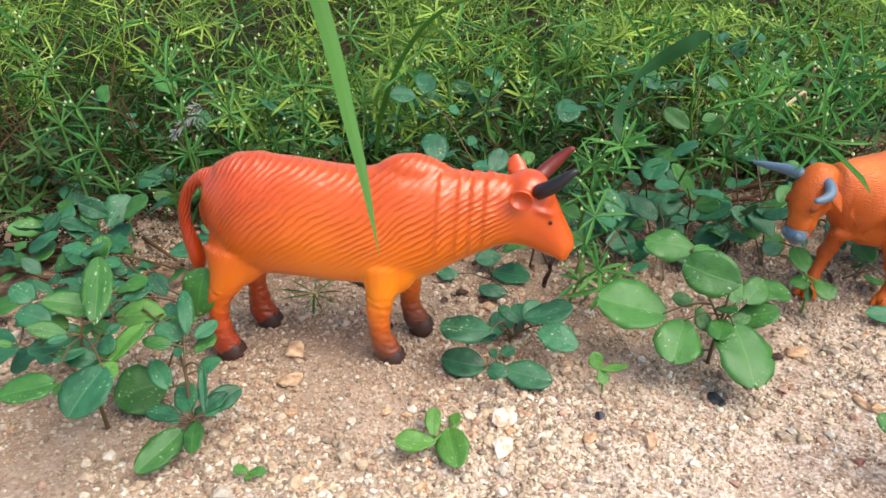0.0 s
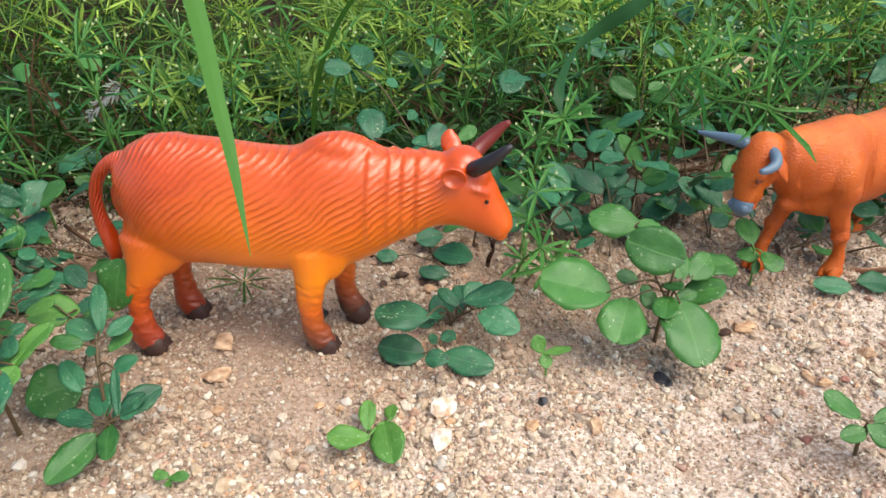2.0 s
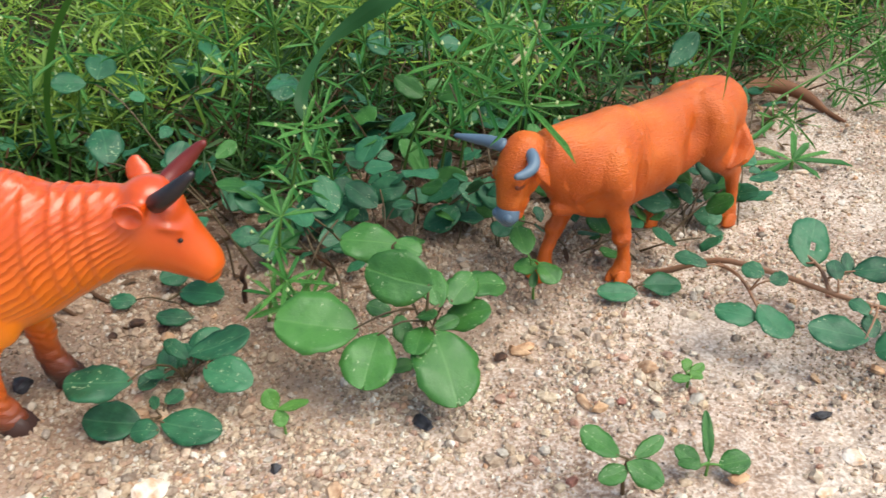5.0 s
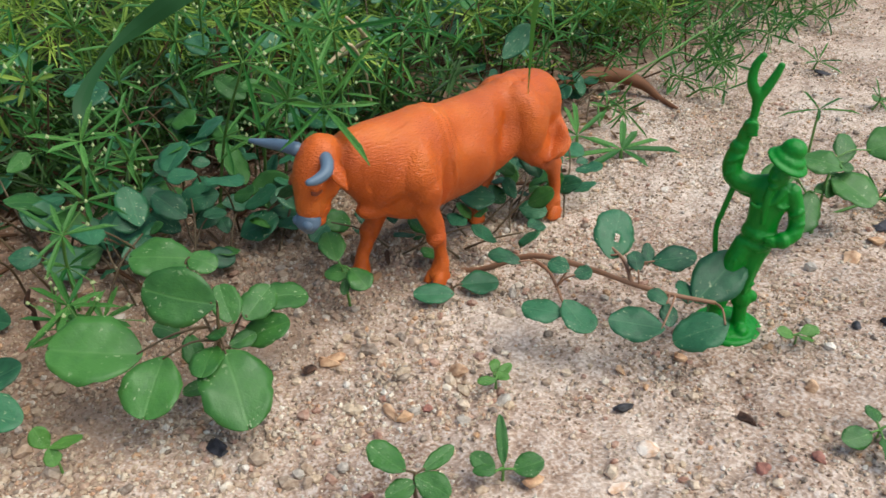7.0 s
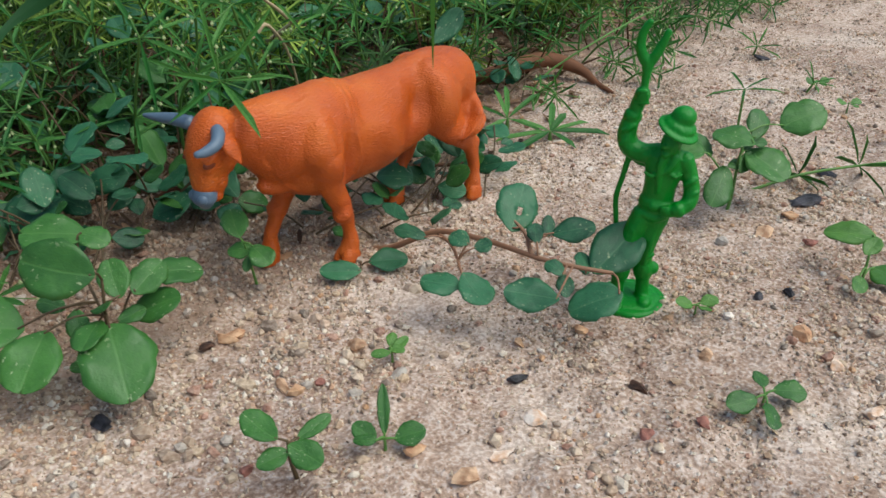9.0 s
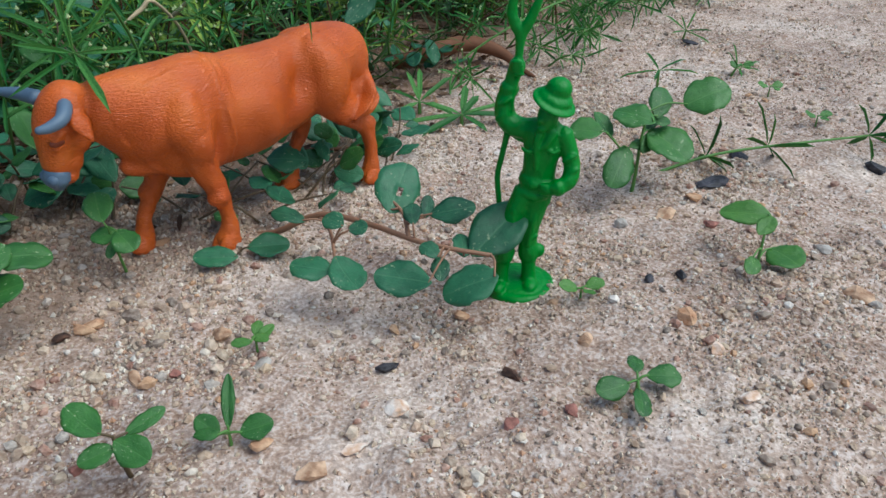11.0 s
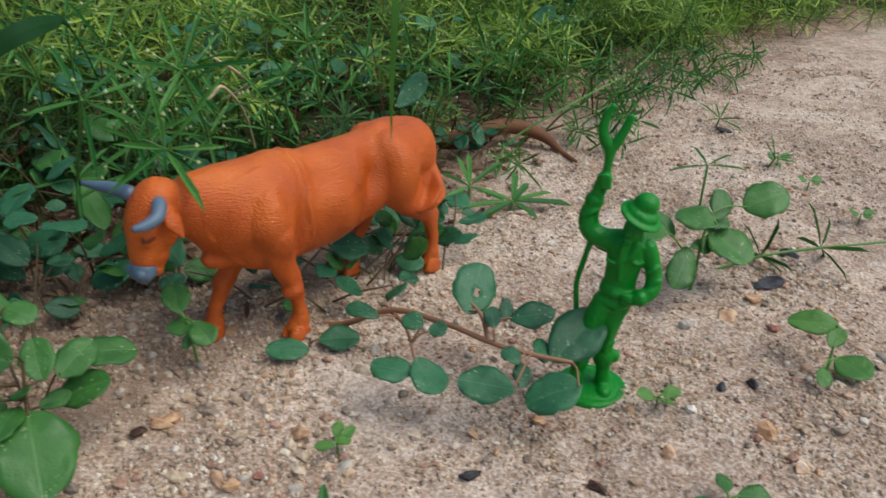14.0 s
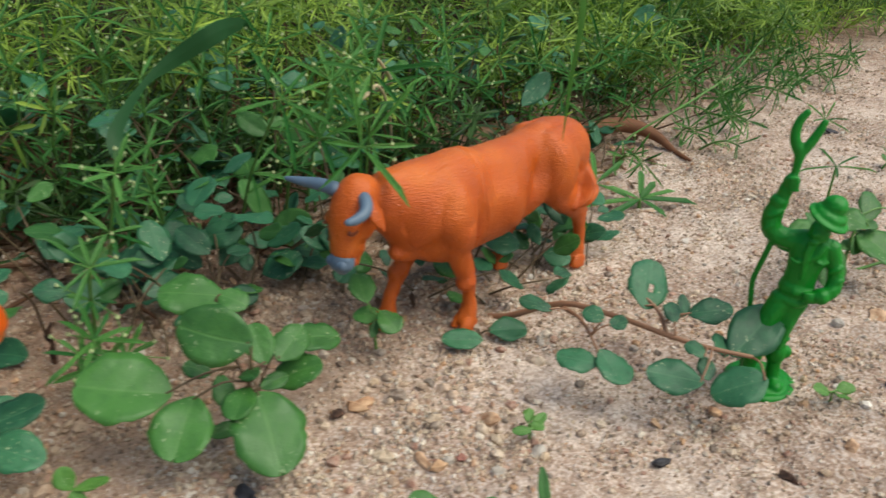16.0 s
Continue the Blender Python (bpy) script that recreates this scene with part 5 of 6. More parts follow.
sprig_thing([(58, 300, 0), (63, 290, 30), (69, 271, 56)], 0.015, 0.0015, 40, count=6)
sprig_thing([(52, 258, 0), (55, 252, 14), (60, 246, 22)], 0.013, 0.0016, 42)
sprig_thing([(62, 262, 0), (66, 252, 12), (62, 244, 16)], 0.013, 0.0016, 43)
sprig_thing([(56, 274, 0), (58, 266, 22), (60, 262, 34)], 0.013, 0.0015, 44)
sprig_thing([(-38, 246, 2), (-36, 243, 14)], 0.012, 0.0006, 45, count=9, flat=0.1, buds=False)
TUFT = dict(name="grass_tuft", label="small star-shaped tuft of narrow green leaves", category="grass tuft", group="star tufts", buds=False)
sprig_thing([(336, 299, 0), (335, 298, 22)], 0.018, 0.0012, 51, count=5, flat=0.1, **TUFT)


def star_tuft(centre, ways, width, seed):
    """A tuft whose few long leaves lie spread on the soil: ways as heading in degrees, length and lift of the tip (mm)."""
    rnd = random.Random(seed)
    c = Vector(centre) / 1000
    top = tagged(empty("grass_tuft", (c.x, c.y, height(c.x, c.y))), "flat star-shaped tuft of long green leaves on soil", "grass tuft", "star tufts")
    shift = Matrix.Translation(-Vector(top.location))
    part("stem", tube([(c.x, c.y, top.location.z - 0.002, 0.0008), (c.x, c.y, c.z * 0.6, 0.0008), (*c, 0.0005)], GREEN_STEM), top, shift)
    for heading, length, lift in ways:
        a = radians(heading)
        tip = c + Vector((math.cos(a) * length, math.sin(a) * length, lift)) / 1000
        tip.z = max(tip.z, height(tip.x, tip.y) + 0.0015)
        part("leaf", NARROW, top, shift @ leaf_matrix(c, tip, width * rnd.uniform(0.8, 1.2), (0.1, -0.35, 0.9)))


stick("tall_grass", "long thin straight grass stem leaning over the soil", [(0.268, 0.352, -0.001, 0.0005), (0.281, 0.3745, 0.008, 0.0005), (0.318, 0.377, 0.026, 0.00045), (0.388, 0.436, 0.022, 0.0004), (0.43, 0.47, 0.03, 0.0003)], GREEN_STEM, "grass")
star_tuft((262, 322, 5), [(-8, 27, -2), (12, 21, 1), (-58, 13, -3), (172, 24, -1), (198, 20, -3), (150, 15, 5), (62, 16, 8), (-165, 14, -3), (25, 10, 6)], 0.0029, 52)
star_tuft((250, 339, 6), [(20, 18, 8), (70, 20, 9), (125, 16, 3), (-40, 16, -3), (200, 14, -2), (95, 12, 10)], 0.0024, 53)
sprig_thing([(303, 250, 4), (322, 247, 9), (344, 243, 11), (386, 240, 10), (402, 240, 10)], 0.021, 0.0021, 54, count=6, flat=0.35, name="grass_runner", label="thin grass runner with leaf whorls over soil", category="grass runner", group="star tufts", buds=False)
sprig_thing([(402, 335, 0), (403, 333, 5)], 0.012, 0.0012, 55, count=7, flat=0.5, **TUFT)
sprig_thing([(415, 392, 0), (414, 389, 6)], 0.013, 0.0012, 56, count=7, flat=0.5, **TUFT)


# a thin fringe of low sprigs in front of the bank's far end
for k in range(24):
    rnd = random.Random(960 + k)
    x, y = rnd.uniform(268, 500), 0
    y = bank_edge(x / 1000) * 1000 - rnd.uniform(-14, 42)
    a, ln, z = rnd.uniform(-2.8, -0.3), rnd.uniform(16, 34), rnd.uniform(7, 22)
    pts = [(x, y, -1)] + [(x + ln * f * math.cos(a), y + ln * f * math.sin(a), z * math.sin(1.9 * f)) for f in (0.35, 0.7, 1.0)]
    sprig_thing(pts, rnd.uniform(0.011, 0.017), 0.0012, 960 + k, count=5)


def grass_blade(label, rows, width, seed, mat=GRASS):
    """A long blade through rows of x, y, z and its share of the width: folded along its middle, with thickness."""
    r = smooth_rows(rows, 14)
    tang = np.gradient(r[:, :3], axis=0)
    bm = bmesh.new()
    rings = []
    for p, t in zip(r, tang):
        c, t = Vector(p[:3]), Vector(t).normalized()
        side = t.cross(Vector((0.25, -1, 0.15))).normalized()
        nrm = side.cross(t)
        w = width * max(0.02, p[3]) / 2
        rings.append([bm.verts.new(c - side * w), bm.verts.new(c + nrm * w * 0.05), bm.verts.new(c + side * w), bm.verts.new(c + nrm * (w * 0.05 - 0.00010))])
    for a, b in zip(rings, rings[1:]):
        for i in range(4):
            bm.faces.new((a[i], a[(i + 1) % 4], b[(i + 1) % 4], b[i]))
    return tagged(new("tall_grass", mesh_from("tall_grass", bm, mat, False)), label, "grass", "long grass stalks")


grass_blade("long green grass blade arching over the toy cow", [(-0.16, 0.03, -0.002, 0.5), (-0.13, 0.06, 0.13, 1.0), (-0.075, 0.095, 0.205, 1.1), (-0.022, 0.130, 0.185, 1.1), (-0.006, 0.129, 0.138, 1.0), (0.0018, 0.113, 0.1175, 0.65), (0.0060, 0.1002, 0.1065, 0.02)], 0.0026, 1)
grass_blade("thin green grass blade dangling over the toy bull", [(0.205, 0.62, 0.0, 0.35), (0.20, 0.50, 0.14, 0.5), (0.193, 0.35, 0.19, 1.0), (0.193, 0.275, 0.14, 1.0), (0.194, 0.262, 0.10, 0.8), (0.194, 0.264, 0.075, 0.55), (0.1944, 0.266, 0.056, 0.05)], 0.0030, 2)
grass_blade("broad green grass blade leaning out of the bank", [(0.118, 0.352, -0.002, 0.08), (0.117, 0.347, 0.030, 0.08), (0.115, 0.338, 0.060, 0.08), (0.1105, 0.327, 0.079, 0.1), (0.1065, 0.322, 0.0818, 0.6), (0.0985, 0.313, 0.081, 0.85), (0.086, 0.310, 0.0745, 0.65), (0.078, 0.304, 0.0700, 0.3), (0.0715, 0.291, 0.0645, 0.5), (0.069, 0.283, 0.060, 0.6), (0.0695, 0.279, 0.055, 0.05)], 0.0070, 3, GRASS_DARK)
grass_blade("narrow green grass blade standing in the bank", [(-0.03, 0.36, 0.0, 0.6), (-0.02, 0.345, 0.05, 1.0), (0.0, 0.335, 0.085, 0.8), (0.03, 0.33, 0.10, 0.05)], 0.0022, 5)


# ---- creeping weeds at the foot of the bank ----
def creeper(seed, start, heading, length, big, lift):
    rnd = random.Random(seed)
    x, y = start
    top = empty("creeping_weed", (x, y, height(x, y)))
    tagged(top, "creeping weed with pairs of rounded dark green leaves", "weed plant", "creeping weeds in the bank")
    shift = Matrix.Translation(-Vector(top.location))
    rows, a = [], radians(heading)
    n = max(3, int(length / 0.011))
    for i in range(n):
        z = height(x, y) + lift * math.sin(math.pi * 0.5 * i / (n - 1)) ** 1.5 + 0.0015
        rows.append((x, y, z if i else z - 0.003, 0.00042 * (1 - 0.5 * i / n)))
        a += rnd.uniform(-0.35, 0.35)
        x += 0.011 * math.cos(a)
        y += 0.011 * math.sin(a)
    part("stem", tube(rows, STEM, k=3), top, shift)
    for i, (px, py, pz, _) in enumerate(rows[1:]):
        for s in (-1, 1):
            if rnd.random() < 0.25:
                continue
            f = a + s * rnd.uniform(0.9, 1.6)
            L = big * rnd.uniform(0.45, 1.15)
            b = Vector((px + 0.003 * math.cos(f), py + 0.003 * math.sin(f), pz + 0.001))
            t = b + Vector((math.cos(f) * L, math.sin(f) * L, rnd.uniform(-0.4, 0.8) * L))
            t.z = max(t.z, height(t.x, t.y) + 0.002)
            part("leaf", rnd.choice(LEAVES if rnd.random() < 0.8 else LEAVES_FLAT), top, shift @ leaf_matrix(b, t, L * rnd.uniform(0.68, 0.95), (rnd.uniform(-0.5, 0.5), rnd.uniform(-0.9, 0.2), 0.8)))
    return top


rnd = random.Random(77)
CREEPERS = [(0.075, 0.262, 80, 0.06, 0.012, 0.010), (0.085, 0.275, 60, 0.05, 0.013, 0.012), (0.07, 0.285, 130, 0.05, 0.014, 0.016), (0.10, 0.285, 90, 0.05, 0.013, 0.012), (0.115, 0.30, 45, 0.04, 0.010, 0.010),
            (0.13, 0.285, 100, 0.05, 0.012, 0.012), (0.16, 0.30, 60, 0.06, 0.013, 0.014), (0.185, 0.285, 20, 0.05, 0.011, 0.010), (0.15, 0.275, -10, 0.05, 0.011, 0.008), (0.175, 0.275, -40, 0.03, 0.010, 0.006),
            (-0.10, 0.275, 150, 0.06, 0.015, 0.014), (-0.085, 0.26, 190, 0.06, 0.014, 0.012)]
for k, (x, y, hd, ln, big, lift) in enumerate(CREEPERS):
    creeper(500 + k, (x, y), hd, ln, big, lift)
for k in range(13):
    creeper(540 + k, (rnd.uniform(0.045, 0.135), rnd.uniform(0.268, 0.345)), rnd.uniform(20, 160), rnd.uniform(0.025, 0.045), rnd.uniform(0.010, 0.015), rnd.uniform(0.004, 0.018))
for k in range(9):
    creeper(570 + k, (rnd.uniform(0.155, 0.225), rnd.uniform(0.275, 0.315)), rnd.uniform(0, 180), rnd.uniform(0.025, 0.045), rnd.uniform(0.010, 0.013), rnd.uniform(0.006, 0.014))
for k in range(14):
    creeper(590 + k, (rnd.uniform(-0.17, -0.075), rnd.uniform(0.225, 0.285)), rnd.uniform(90, 270), rnd.uniform(0.03, 0.05), rnd.uniform(0.011, 0.015), rnd.uniform(0.006, 0.02))
for k in range(10):
    creeper(606 + k, (rnd.uniform(-0.17, -0.06), rnd.uniform(0.265, 0.315)), rnd.uniform(0, 360), rnd.uniform(0.03, 0.05), rnd.uniform(0.009, 0.013), rnd.uniform(0.006, 0.02))
for k in range(44):
    x = rnd.uniform(-0.16, 0.36)
    if 0.25 < x < 0.33:
        continue
    creeper(620 + k, (x, bank_edge(x) + rnd.uniform(-0.012, 0.12)), rnd.uniform(0, 360), rnd.uniform(0.04, 0.07), rnd.uniform(0.011, 0.016), rnd.uniform(0.01, 0.04))


# climbing ones among the whorled weeds
for k in range(28):
    creeper(700 + k, (rnd.uniform(0.035, 0.16), rnd.uniform(0.285, 0.40)), rnd.uniform(0, 360), rnd.uniform(0.03, 0.06), rnd.uniform(0.009, 0.014), rnd.uniform(0.015, 0.05))
for k in range(18):
    x = rnd.uniform(0.15, 0.38)
    creeper(740 + k, (x, bank_edge(x) + rnd.uniform(0.01, 0.10)), rnd.uniform(0, 360), rnd.uniform(0.03, 0.06), rnd.uniform(0.009, 0.014), rnd.uniform(0.02, 0.055))
for k, (x, y) in enumerate(((0.258, 0.372), (0.268, 0.366), (0.250, 0.380))):
    creeper(760 + k, (x, y), 20 + 50 * k, 0.026, 0.011, 0.010)
for k in range(8):
    creeper(770 + k, (rnd.uniform(0.175, 0.225), rnd.uniform(0.262, 0.30)), rnd.uniform(0, 180), rnd.uniform(0.02, 0.035), rnd.uniform(0.009, 0.013), rnd.uniform(0.004, 0.014))


# ---- sticks and a root ----
stick("root", "curved brown root lying on the soil", [(0.260, 0.400, 0.003, 0.0036), (0.278, 0.395, 0.0085, 0.0041), (0.291, 0.396, 0.010, 0.0039), (0.302, 0.393, 0.0085, 0.0036), (0.310, 0.387, 0.005, 0.0026), (0.313, 0.377, 0.0015, 0.0015), (0.3145, 0.366, 0.0008, 0.0010), (0.320, 0.356, -0.003, 0.0007)], ROOT, "root")
for k in range(44):
    x = rnd.uniform(-0.17, 0.20)
    y, a, ln = bank_edge(x) - rnd.uniform(-0.02, 0.065), rnd.uniform(-0.9, 0.9), rnd.uniform(0.012, 0.04)
    z = height(x, y) + 0.0015
    stick("dry_twig", "thin dry brown twig lying on the soil", [(x, y, z, 0.0008), (x + ln * 0.5 * math.cos(a), y + ln * 0.5 * math.sin(a), z + rnd.uniform(0, 0.004), 0.0008), (x + ln * math.cos(a), y + ln * math.sin(a + 0.2), z, 0.0005)], TWIG, "twig")["group"] = "dry twigs"


# ---- stones ----
def stone_mesh(name, seed, cuts=2, mat=STONE):
    rnd = random.Random(seed)
    bm = bmesh.new()
    bmesh.ops.create_icosphere(bm, subdivisions=cuts, radius=1)
    off = Vector((seed * 1.7, seed * 0.9, 3))
    planes = [Vector((rnd.gauss(0, 1), rnd.gauss(0, 1), rnd.gauss(0, 1))).normalized() for _ in range(13)]
    for v in bm.verts:
        c = v.co.normalized()
        for p in planes:
            d = c.dot(p)
            if d > 0.5:
                c = c - p * (d - 0.5)
        v.co = c * (1 + 0.22 * noise.noise(c * 1.3 + off)) + 0.06 * Vector((rnd.gauss(0, 1), rnd.gauss(0, 1), rnd.gauss(0, 1))) * 0.4
    return mesh_from(name, bm, mat, False)


def single_stone(label, mat, x, y, size, seed, category="stone"):
    me = stone_mesh("stone", seed, 2, mat)
    me.transform(Matrix.Diagonal((*[s / 2 for s in size], 1)))
    ob = new("stone", me)
    ob.matrix_world = Matrix.Translation((x, y, soil(x, y) + 0.25 * size[2])) @ pose(0, 0, 0, 0, 0, seed * 47 % 360)
    return tagged(ob, label, category, "marked stones")


for k, (label, mat, x, y, sx, sy, sz) in enumerate([
        ("pale quartz stone with orange stain", WHITE_STONE, 0.026, 0.192, 0.012, 0.010, 0.008), ("pale quartz stone with brown edge", WHITE_STONE, 0.0265, 0.1815, 0.013, 0.010, 0.008),
        ("flat brown stone with torn edge", BROWN_STONE, -0.0393, 0.2215, 0.014, 0.010, 0.005), ("long brown stone half sunk in soil", BROWN_STONE, -0.0387, 0.2076, 0.015, 0.009, 0.006),
        ("small black charcoal crumb", CHARCOAL, 0.055, 0.196, 0.004, 0.004, 0.003), ("lump of black charcoal", CHARCOAL, 0.091, 0.2075, 0.010, 0.006, 0.003), ("black charcoal crumb in soil", CHARCOAL, -0.012, 0.237, 0.009, 0.007, 0.007),
        ("flat black charcoal chip", CHARCOAL, 0.191, 0.188, 0.008, 0.004, 0.003), ("white stone chip on gravel", WHITE_STONE, 0.1885, 0.1715, 0.006, 0.007, 0.004), ("small dark red stone", RED_STONE, 0.143, 0.2035, 0.004, 0.004, 0.003),
        ("orange-brown stone half sunk in soil", ORANGE_STONE, 0.126, 0.231, 0.007, 0.006, 0.005), ("small black charcoal crumb", CHARCOAL, 0.265, 0.193, 0.005, 0.004, 0.003), ("small black charcoal crumb", CHARCOAL, 0.274, 0.192, 0.005, 0.004, 0.003),
        ] + [
        ("orange stone half sunk in soil", ORANGE_STONE, 0.263, 0.1725, 0.007, 0.006, 0.005), ("white stone half sunk in soil", WHITE_STONE, 0.262, 0.160, 0.006, 0.005, 0.004), ("flat slab of dark charcoal", CHARCOAL, 0.319, 0.236, 0.018, 0.012, 0.005),
        ("long piece of dark charcoal", CHARCOAL, 0.343, 0.254, 0.018, 0.007, 0.005), ("small black charcoal crumb", CHARCOAL, 0.4127, 0.383, 0.010, 0.006, 0.004), ("orange-brown stone in soil", ORANGE_STONE, 0.214, 0.200, 0.006, 0.005, 0.004),
        ("pale curled chip beside the bull's hoof", DRY, 0.144, 0.264, 0.010, 0.006, 0.002), ("reddish stone half sunk in soil", RED_STONE, 0.222, 0.156, 0.006, 0.005, 0.0025), ("rough lump of dark charcoal", CHARCOAL, 0.384, 0.231, 0.012, 0.008, 0.006), ("thin stick of dark charcoal", CHARCOAL, 0.396, 0.228, 0.012, 0.004, 0.003), ("small black charcoal crumb", CHARCOAL, 0.374, 0.214, 0.006, 0.005, 0.004), ("dark brown clod of soil", BROWN_STONE, 0.068, 0.188, 0.008, 0.007, 0.005)]):
    single_stone(label, mat, x, y, (sx, sy, sz), 20 + k)

for k, (label, mat, x, y, sx, sy, sz) in enumerate([
        ("rusty orange stone beside dark charcoal", ORANGE_STONE, 0.3046, 0.2282, 0.008, 0.006, 0.005), ("small red stone in sandy soil", RED_STONE, 0.300, 0.2132, 0.007, 0.006, 0.004),
        ("flat tan stone half sunk in soil", BROWN_STONE, 0.292, 0.2244, 0.013, 0.009, 0.004), ("flat grey stone on sandy soil", GREY_STONE, 0.3243, 0.1929, 0.010, 0.006, 0.003),
        ("flat pinkish brown slab of stone", BROWN_STONE, 0.3151, 0.1709, 0.013, 0.009, 0.004), ("pale grey stone chip", GREY_STONE, 0.3155, 0.1652, 0.006, 0.005, 0.003),
        ("rough tan clod among loose sand", BROWN_STONE, 0.1668, 0.1615, 0.009, 0.007, 0.003), ("reddish brown flat stone", RED_STONE, 0.2087, 0.1576, 0.007, 0.005, 0.0025),
        ("dark red stone chip", RED_STONE, 0.1222, 0.1803, 0.004, 0.004, 0.003), ("orange stone beside a seedling", ORANGE_STONE, 0.1594, 0.171, 0.006, 0.005, 0.004),
        ("flat grey stone chip beside a seedling", GREY_STONE, 0.1634, 0.2016, 0.010, 0.006, 0.003), ("flat pink stone chip", BROWN_STONE, 0.1342, 0.2071, 0.009, 0.005, 0.003),
        ("pinkish brown lump of soil", BROWN_STONE, 0.1561, 0.2148, 0.008, 0.006, 0.005), ("long pale quartz chip", WHITE_STONE, 0.1766, 0.1647, 0.009, 0.004, 0.003)]):
    single_stone(label, mat, x, y, (sx, sy, sz), 60 + k)
for k, (label, mat, x, y, sx, sy, sz) in enumerate([
        ("white stone chip behind the toy bull", WHITE_STONE, 0.266, 0.319, 0.010, 0.005, 0.002), ("dark clod of soil behind the cow's legs", DARK_CLOD, 0.014, 0.260, 0.008, 0.006, 0.005),
        ("dark clod of soil behind the cow's legs", DARK_CLOD, 0.022, 0.258, 0.006, 0.005, 0.004), ("dark crumb of soil by the cow", DARK_CLOD, 0.008, 0.256, 0.005, 0.004, 0.003),
        ("orange-brown stone below the big leaves", ORANGE_STONE, 0.1226, 0.2297, 0.008, 0.006, 0.005), ("dark chip of bark on soil", DARK_CLOD, 0.1173, 0.2284, 0.008, 0.005, 0.003),
        ("tan stone in open sand", BROWN_STONE, 0.2368, 0.1761, 0.006, 0.005, 0.004), ("dark brown clod in open sand", DARK_CLOD, 0.2163, 0.173, 0.007, 0.004, 0.003),
        ("pale pebble in open sand", WHITE_STONE, 0.258, 0.1444, 0.007, 0.005, 0.004), ("small black charcoal crumb", CHARCOAL, 0.3439, 0.186, 0.008, 0.004, 0.003), ("grey stone under the pale weed", GREY_STONE, 0.275, 0.224, 0.006, 0.005, 0.004)]):
    single_stone(label, mat, x, y, (sx, sy, sz), 80 + k)


stick("dry_straw", "pale dry straw caught in the weeds", [(0.152, 0.325, 0.068, 0.0005), (0.160, 0.346, 0.058, 0.0007), (0.167, 0.365, 0.048, 0.0008)], STRAW, "straw")
stick("dry_straw", "pale dry straw caught in the weeds", [(0.158, 0.381, 0.037, 0.0007), (0.163, 0.374, 0.042, 0.0009), (0.1672, 0.3652, 0.0478, 0.0006)], STRAW, "straw")


def seed_head():
    """A grey feathery plume on a thin stalk that leans out of the weeds."""
    top = tagged(empty("seed_head", (-0.086, 0.322, height(-0.086, 0.322))), "grey feathery seed head hanging among the weeds", "seed head")
    shift = Matrix.Translation(-Vector(top.location))
    rows = [(-0.086, 0.322, -0.002, 0.0004), (-0.084, 0.320, 0.034, 0.00035), (-0.088, 0.313, 0.058, 0.0003), (-0.094, 0.306, 0.055, 0.0003), (-0.098, 0.302, 0.050, 0.0002)]
    part("stem", tube(rows, DEAD_STEM), top, shift)
    rng = np.random.default_rng(31)
    b = Bunch()
    for k in range(60):
        f = k / 59
        at = np.array((-0.088 - 0.010 * f, 0.313 - 0.011 * f, 0.058 - 0.008 * f))
        way = np.array((-0.6 + rng.normal(0, 0.5), -0.5 + rng.normal(0, 0.5), -0.2 + rng.normal(0, 0.6)))
        b.blade(at, way, np.array((0.2, -0.5, 0.8)), rng.uniform(0.004, 0.007) * (1.1 - 0.6 * f), 0.0007, 0)
    part("plume", b.mesh("plume", [PLUME]), top, shift, "soft grey plume")


seed_head()
stick("dry_twig", "dark withered sprig standing under the cow's muzzle", [(0.0445, 0.271, -0.002, 0.0007), (0.0450, 0.269, 0.005, 0.0009), (0.0462, 0.266, 0.010, 0.0006), (0.0458, 0.264, 0.014, 0.0008), (0.0480, 0.262, 0.019, 0.0004)], DARK_CLOD, "twig")
stick("straw", "broken pale straw caught in the weeds", [(0.170, 0.372, -0.002, 0.0005), (0.164, 0.356, 0.036, 0.0005), (0.155, 0.336, 0.055, 0.0006), (0.1505, 0.3335, 0.0535, 0.0008), (0.1445, 0.331, 0.050, 0.0004)], STRAW, "straw")


# dry leaf bits under the weeds
def litter(count, seed):
    rng = np.random.default_rng(seed)
    b = Bunch()
    made = 0
    while made < count:
        x = rng.uniform(-0.2, 0.3)
        y = bank_edge(x) + rng.normal(-0.03 if 0.04 < x < 0.16 else 0.0, 0.03)
        if y < 0.245:
            continue
        a, lean = rng.uniform(0, 6.28), rng.normal(0, 0.35)
        b.blade(np.array((x, y, soil(x, y) + 0.0012)), np.array((math.cos(a), math.sin(a), lean)), np.array((rng.normal(0, 0.4), rng.normal(0, 0.4), 1.0)), rng.uniform(0.002, 0.009), rng.uniform(0.0007, 0.0034), 0)
        made += 1
    return tagged(new("leaf_litter", b.mesh("leaf_litter", [LITTER])), "dry brown leaf bits lying under the weeds", "leaf litter", kind="stuff")


litter(2200, 12)


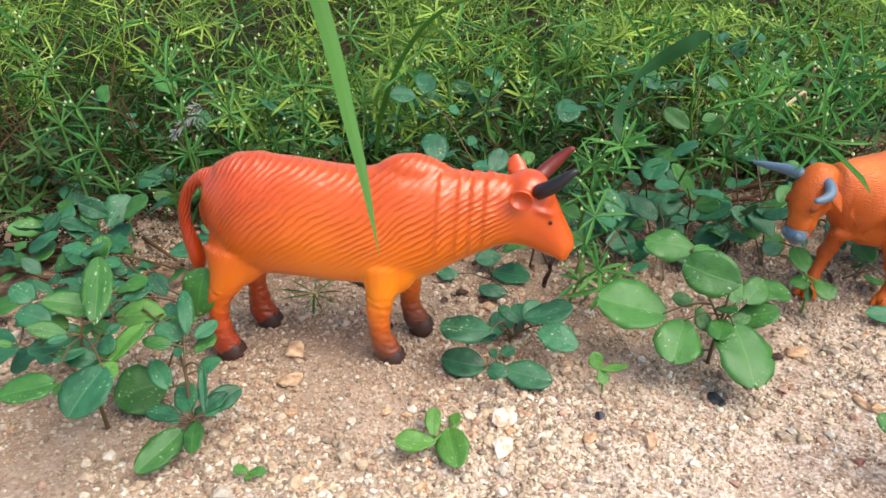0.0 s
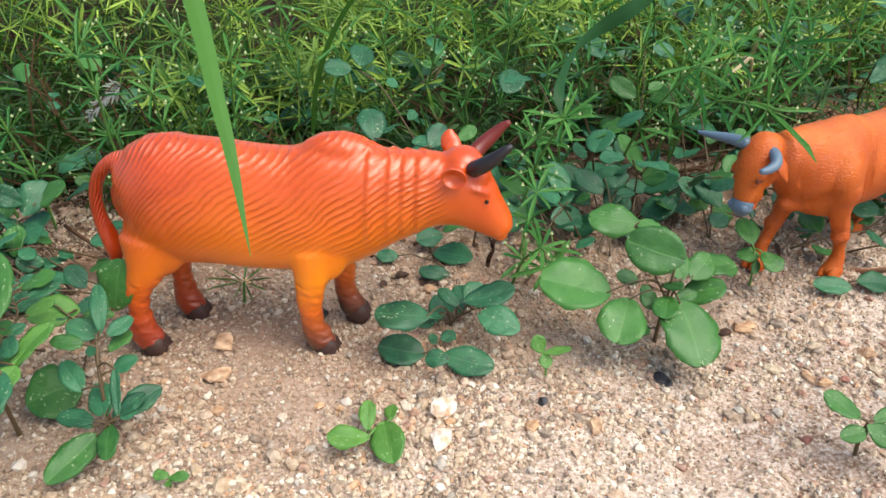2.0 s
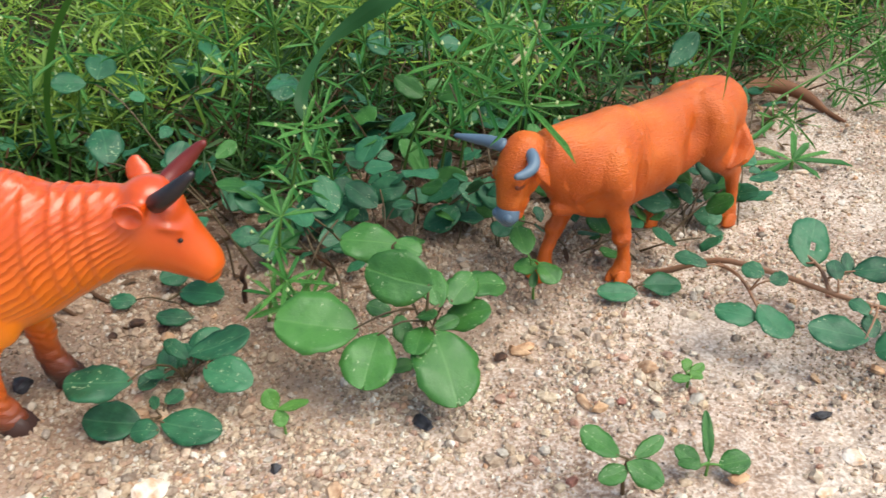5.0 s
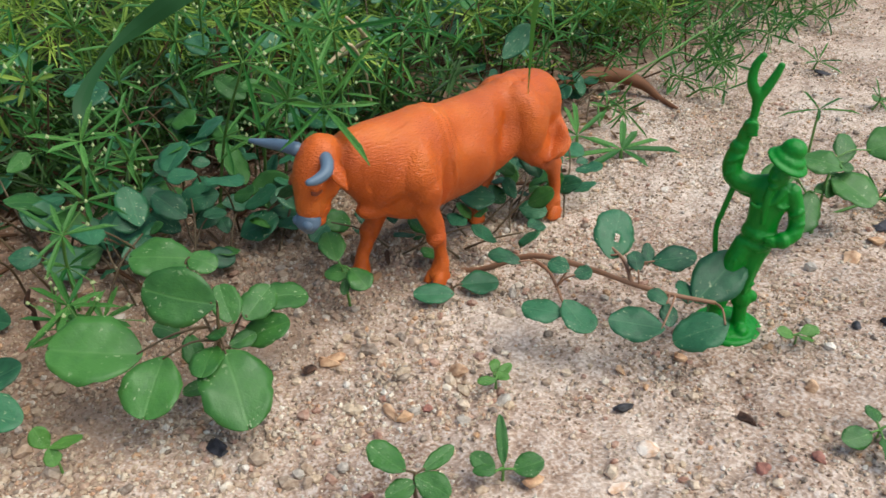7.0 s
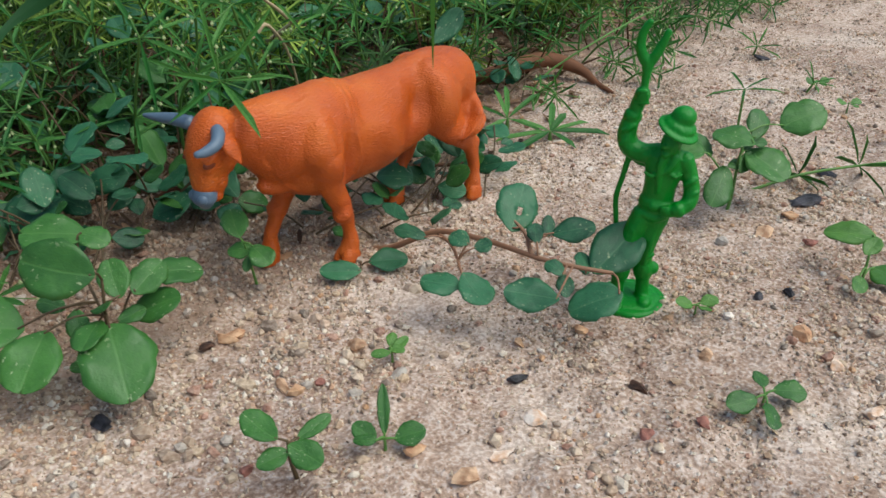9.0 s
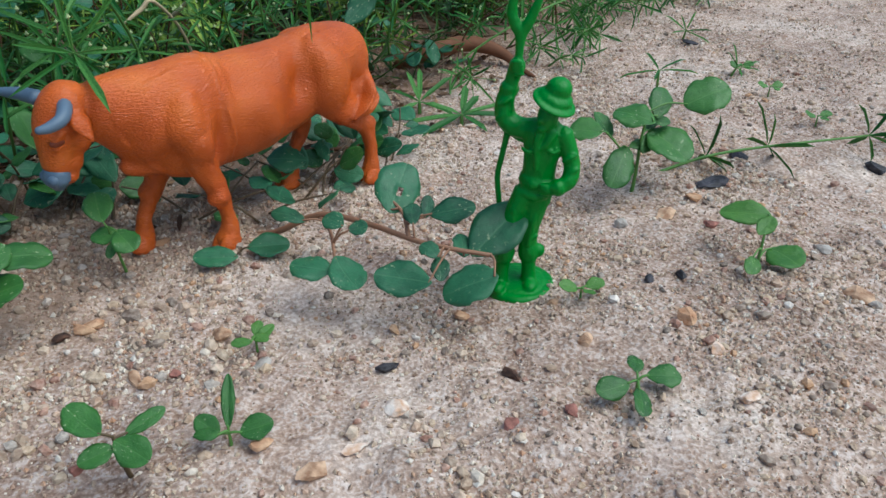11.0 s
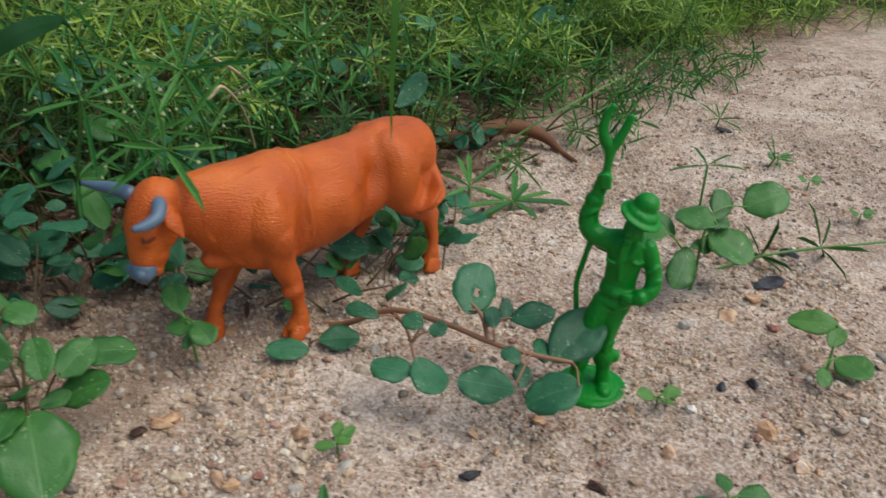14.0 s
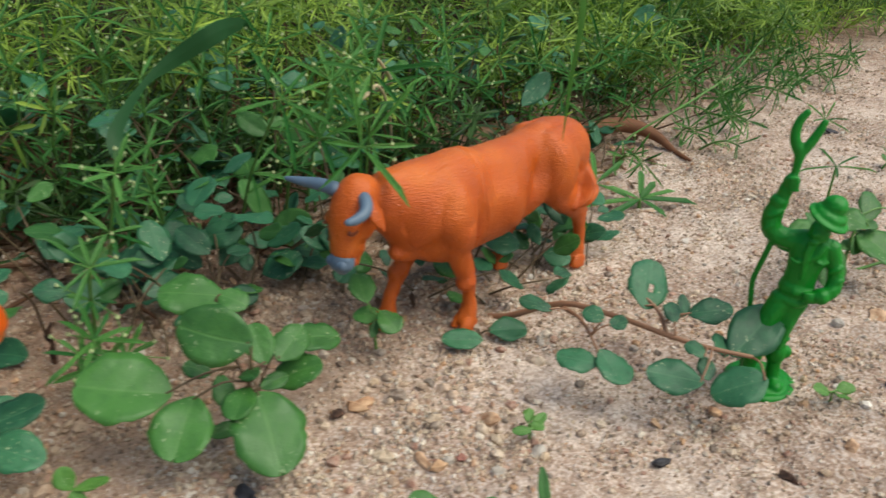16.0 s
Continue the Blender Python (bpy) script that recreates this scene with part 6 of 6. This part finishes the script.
# gravel too small to count
def gravel(count, lo, hi, seed, crumbs, area=None, mat=None):
    """Crumbs are eight-sided grains, the rest twenty-sided; both lie thicker in some patches than in others."""
    rng = np.random.default_rng(seed)
    bases = []
    for k in range(16):
        if crumbs:
            v, f = OCTA.copy(), list(OCTF)
        else:
            bm = bmesh.new()
            bmesh.ops.create_icosphere(bm, subdivisions=1, radius=1)
            v, f = np.array([p.co for p in bm.verts]), [tuple(p.index for p in q.verts) for q in bm.faces]
            bm.free()
        v = v + rng.normal(0, 0.17 if crumbs else 0.12, v.shape)
        bases.append((v * np.array((1.15, rng.uniform(0.7, 1), rng.uniform(0.6, 0.95))), f))
    vs, fs, n, k = [], [], 0, 0
    while k < count:
        if area:
            x, y = rng.uniform(area[0], area[1]), rng.uniform(area[2], area[3])
        elif k % 5 == 4:
            x, y = rng.uniform(0.24, 0.60), rng.uniform(0.2, 0.54)
        elif k % 5:
            x, y = rng.uniform(-0.15, 0.345), 0.115 + 0.25 * rng.random()
        else:
            x, y = rng.uniform(-0.2, 0.62), rng.uniform(0.3, 0.62)
        if x < 0.25 and y > bank_edge(x) + 0.005:
            if rng.random() < 0.05:
                k += 1
            continue
        patch = noise.noise(Vector((x * 20, y * 20, 4))) + 0.6 * noise.noise(Vector((x * 55, y * 55, 8)))
        if rng.random() > 0.72 + 0.9 * patch:
            continue
        k += 1
        v, f = bases[k % 16]
        r = lo * (hi / lo) ** (rng.random() ** 3.0) * float(np.interp(x, (0.15, 0.25), (1.0, 0.68))) * (1 + 0.4 * max(-0.4, patch))
        a = rng.uniform(0, 6.28)
        c, s = math.cos(a), math.sin(a)
        q = v * r
        q = np.c_[q[:, 0] * c - q[:, 1] * s, q[:, 0] * s + q[:, 1] * c, q[:, 2]] + (x, y, soil(x, y) + r * (0.4 if crumbs else 0.3))
        vs.append(q)
        fs += [tuple(i + n for i in t) for t in f]
        n += len(v)
    me = bpy.data.meshes.new("gravel")
    me.from_pydata(np.concatenate(vs).tolist(), [], fs)
    me.materials.append(mat or (CRUMB if crumbs else PEBBLE))
    return me


tagged(new("gravel", gravel(11000, 0.0005, 0.0021, 8, False)), "loose tan and pink gravel scattered over sandy soil", "gravel", kind="stuff")
tagged(new("sand_crumbs", gravel(165000, 0.00030, 0.0010, 9, True)), "coarse sand grains and crumbs on the soil", "coarse sand", kind="stuff")

tagged(new("soil_clods", gravel(7000, 0.0004, 0.0011, 14, False, (-0.15, 0.09, 0.15, 0.27), CRUMB)), "small crumbly clods of brown soil round the toy cow", "soil clods", kind="stuff")

tagged(new("gravel", gravel(1500, 0.0007, 0.0019, 22, False, (-0.06, 0.36, 0.11, 0.27))), "angular tan, pink and white chips of stone", "gravel", kind="stuff")

tagged(new("gravel", gravel(170, 0.0012, 0.0028, 21, False, (-0.06, 0.36, 0.115, 0.24))), "coarser brown and pink stones among the sand", "gravel", kind="stuff")

tagged(new("gravel", gravel(2200, 0.0006, 0.0023, 33, False, (0.24, 0.62, 0.16, 0.55))), "scattered pink, grey and brown stones on open soil", "gravel", kind="stuff")

# the larger pebbles, one by one
PEBBLES = [stone_mesh("pebble", 200 + k, 1) for k in range(10)]
rnd = random.Random(5)
for k in range(280):
    x, y = rnd.uniform(-0.13, 0.33), rnd.uniform(0.12, 0.30)
    r = 0.0009 + 0.0015 * rnd.random() ** 2.8
    ob = new("pebble", PEBBLES[k % 10])
    ob.parent = ground
    ob.matrix_basis = Matrix.Translation((x, y, soil(x, y) + r * 0.25)) @ pose(0, 0, 0, rnd.uniform(-20, 20), rnd.uniform(-20, 20), rnd.uniform(0, 360)) @ Matrix.Diagonal((r * rnd.uniform(0.9, 1.4), r, r * rnd.uniform(0.5, 0.8), 1))
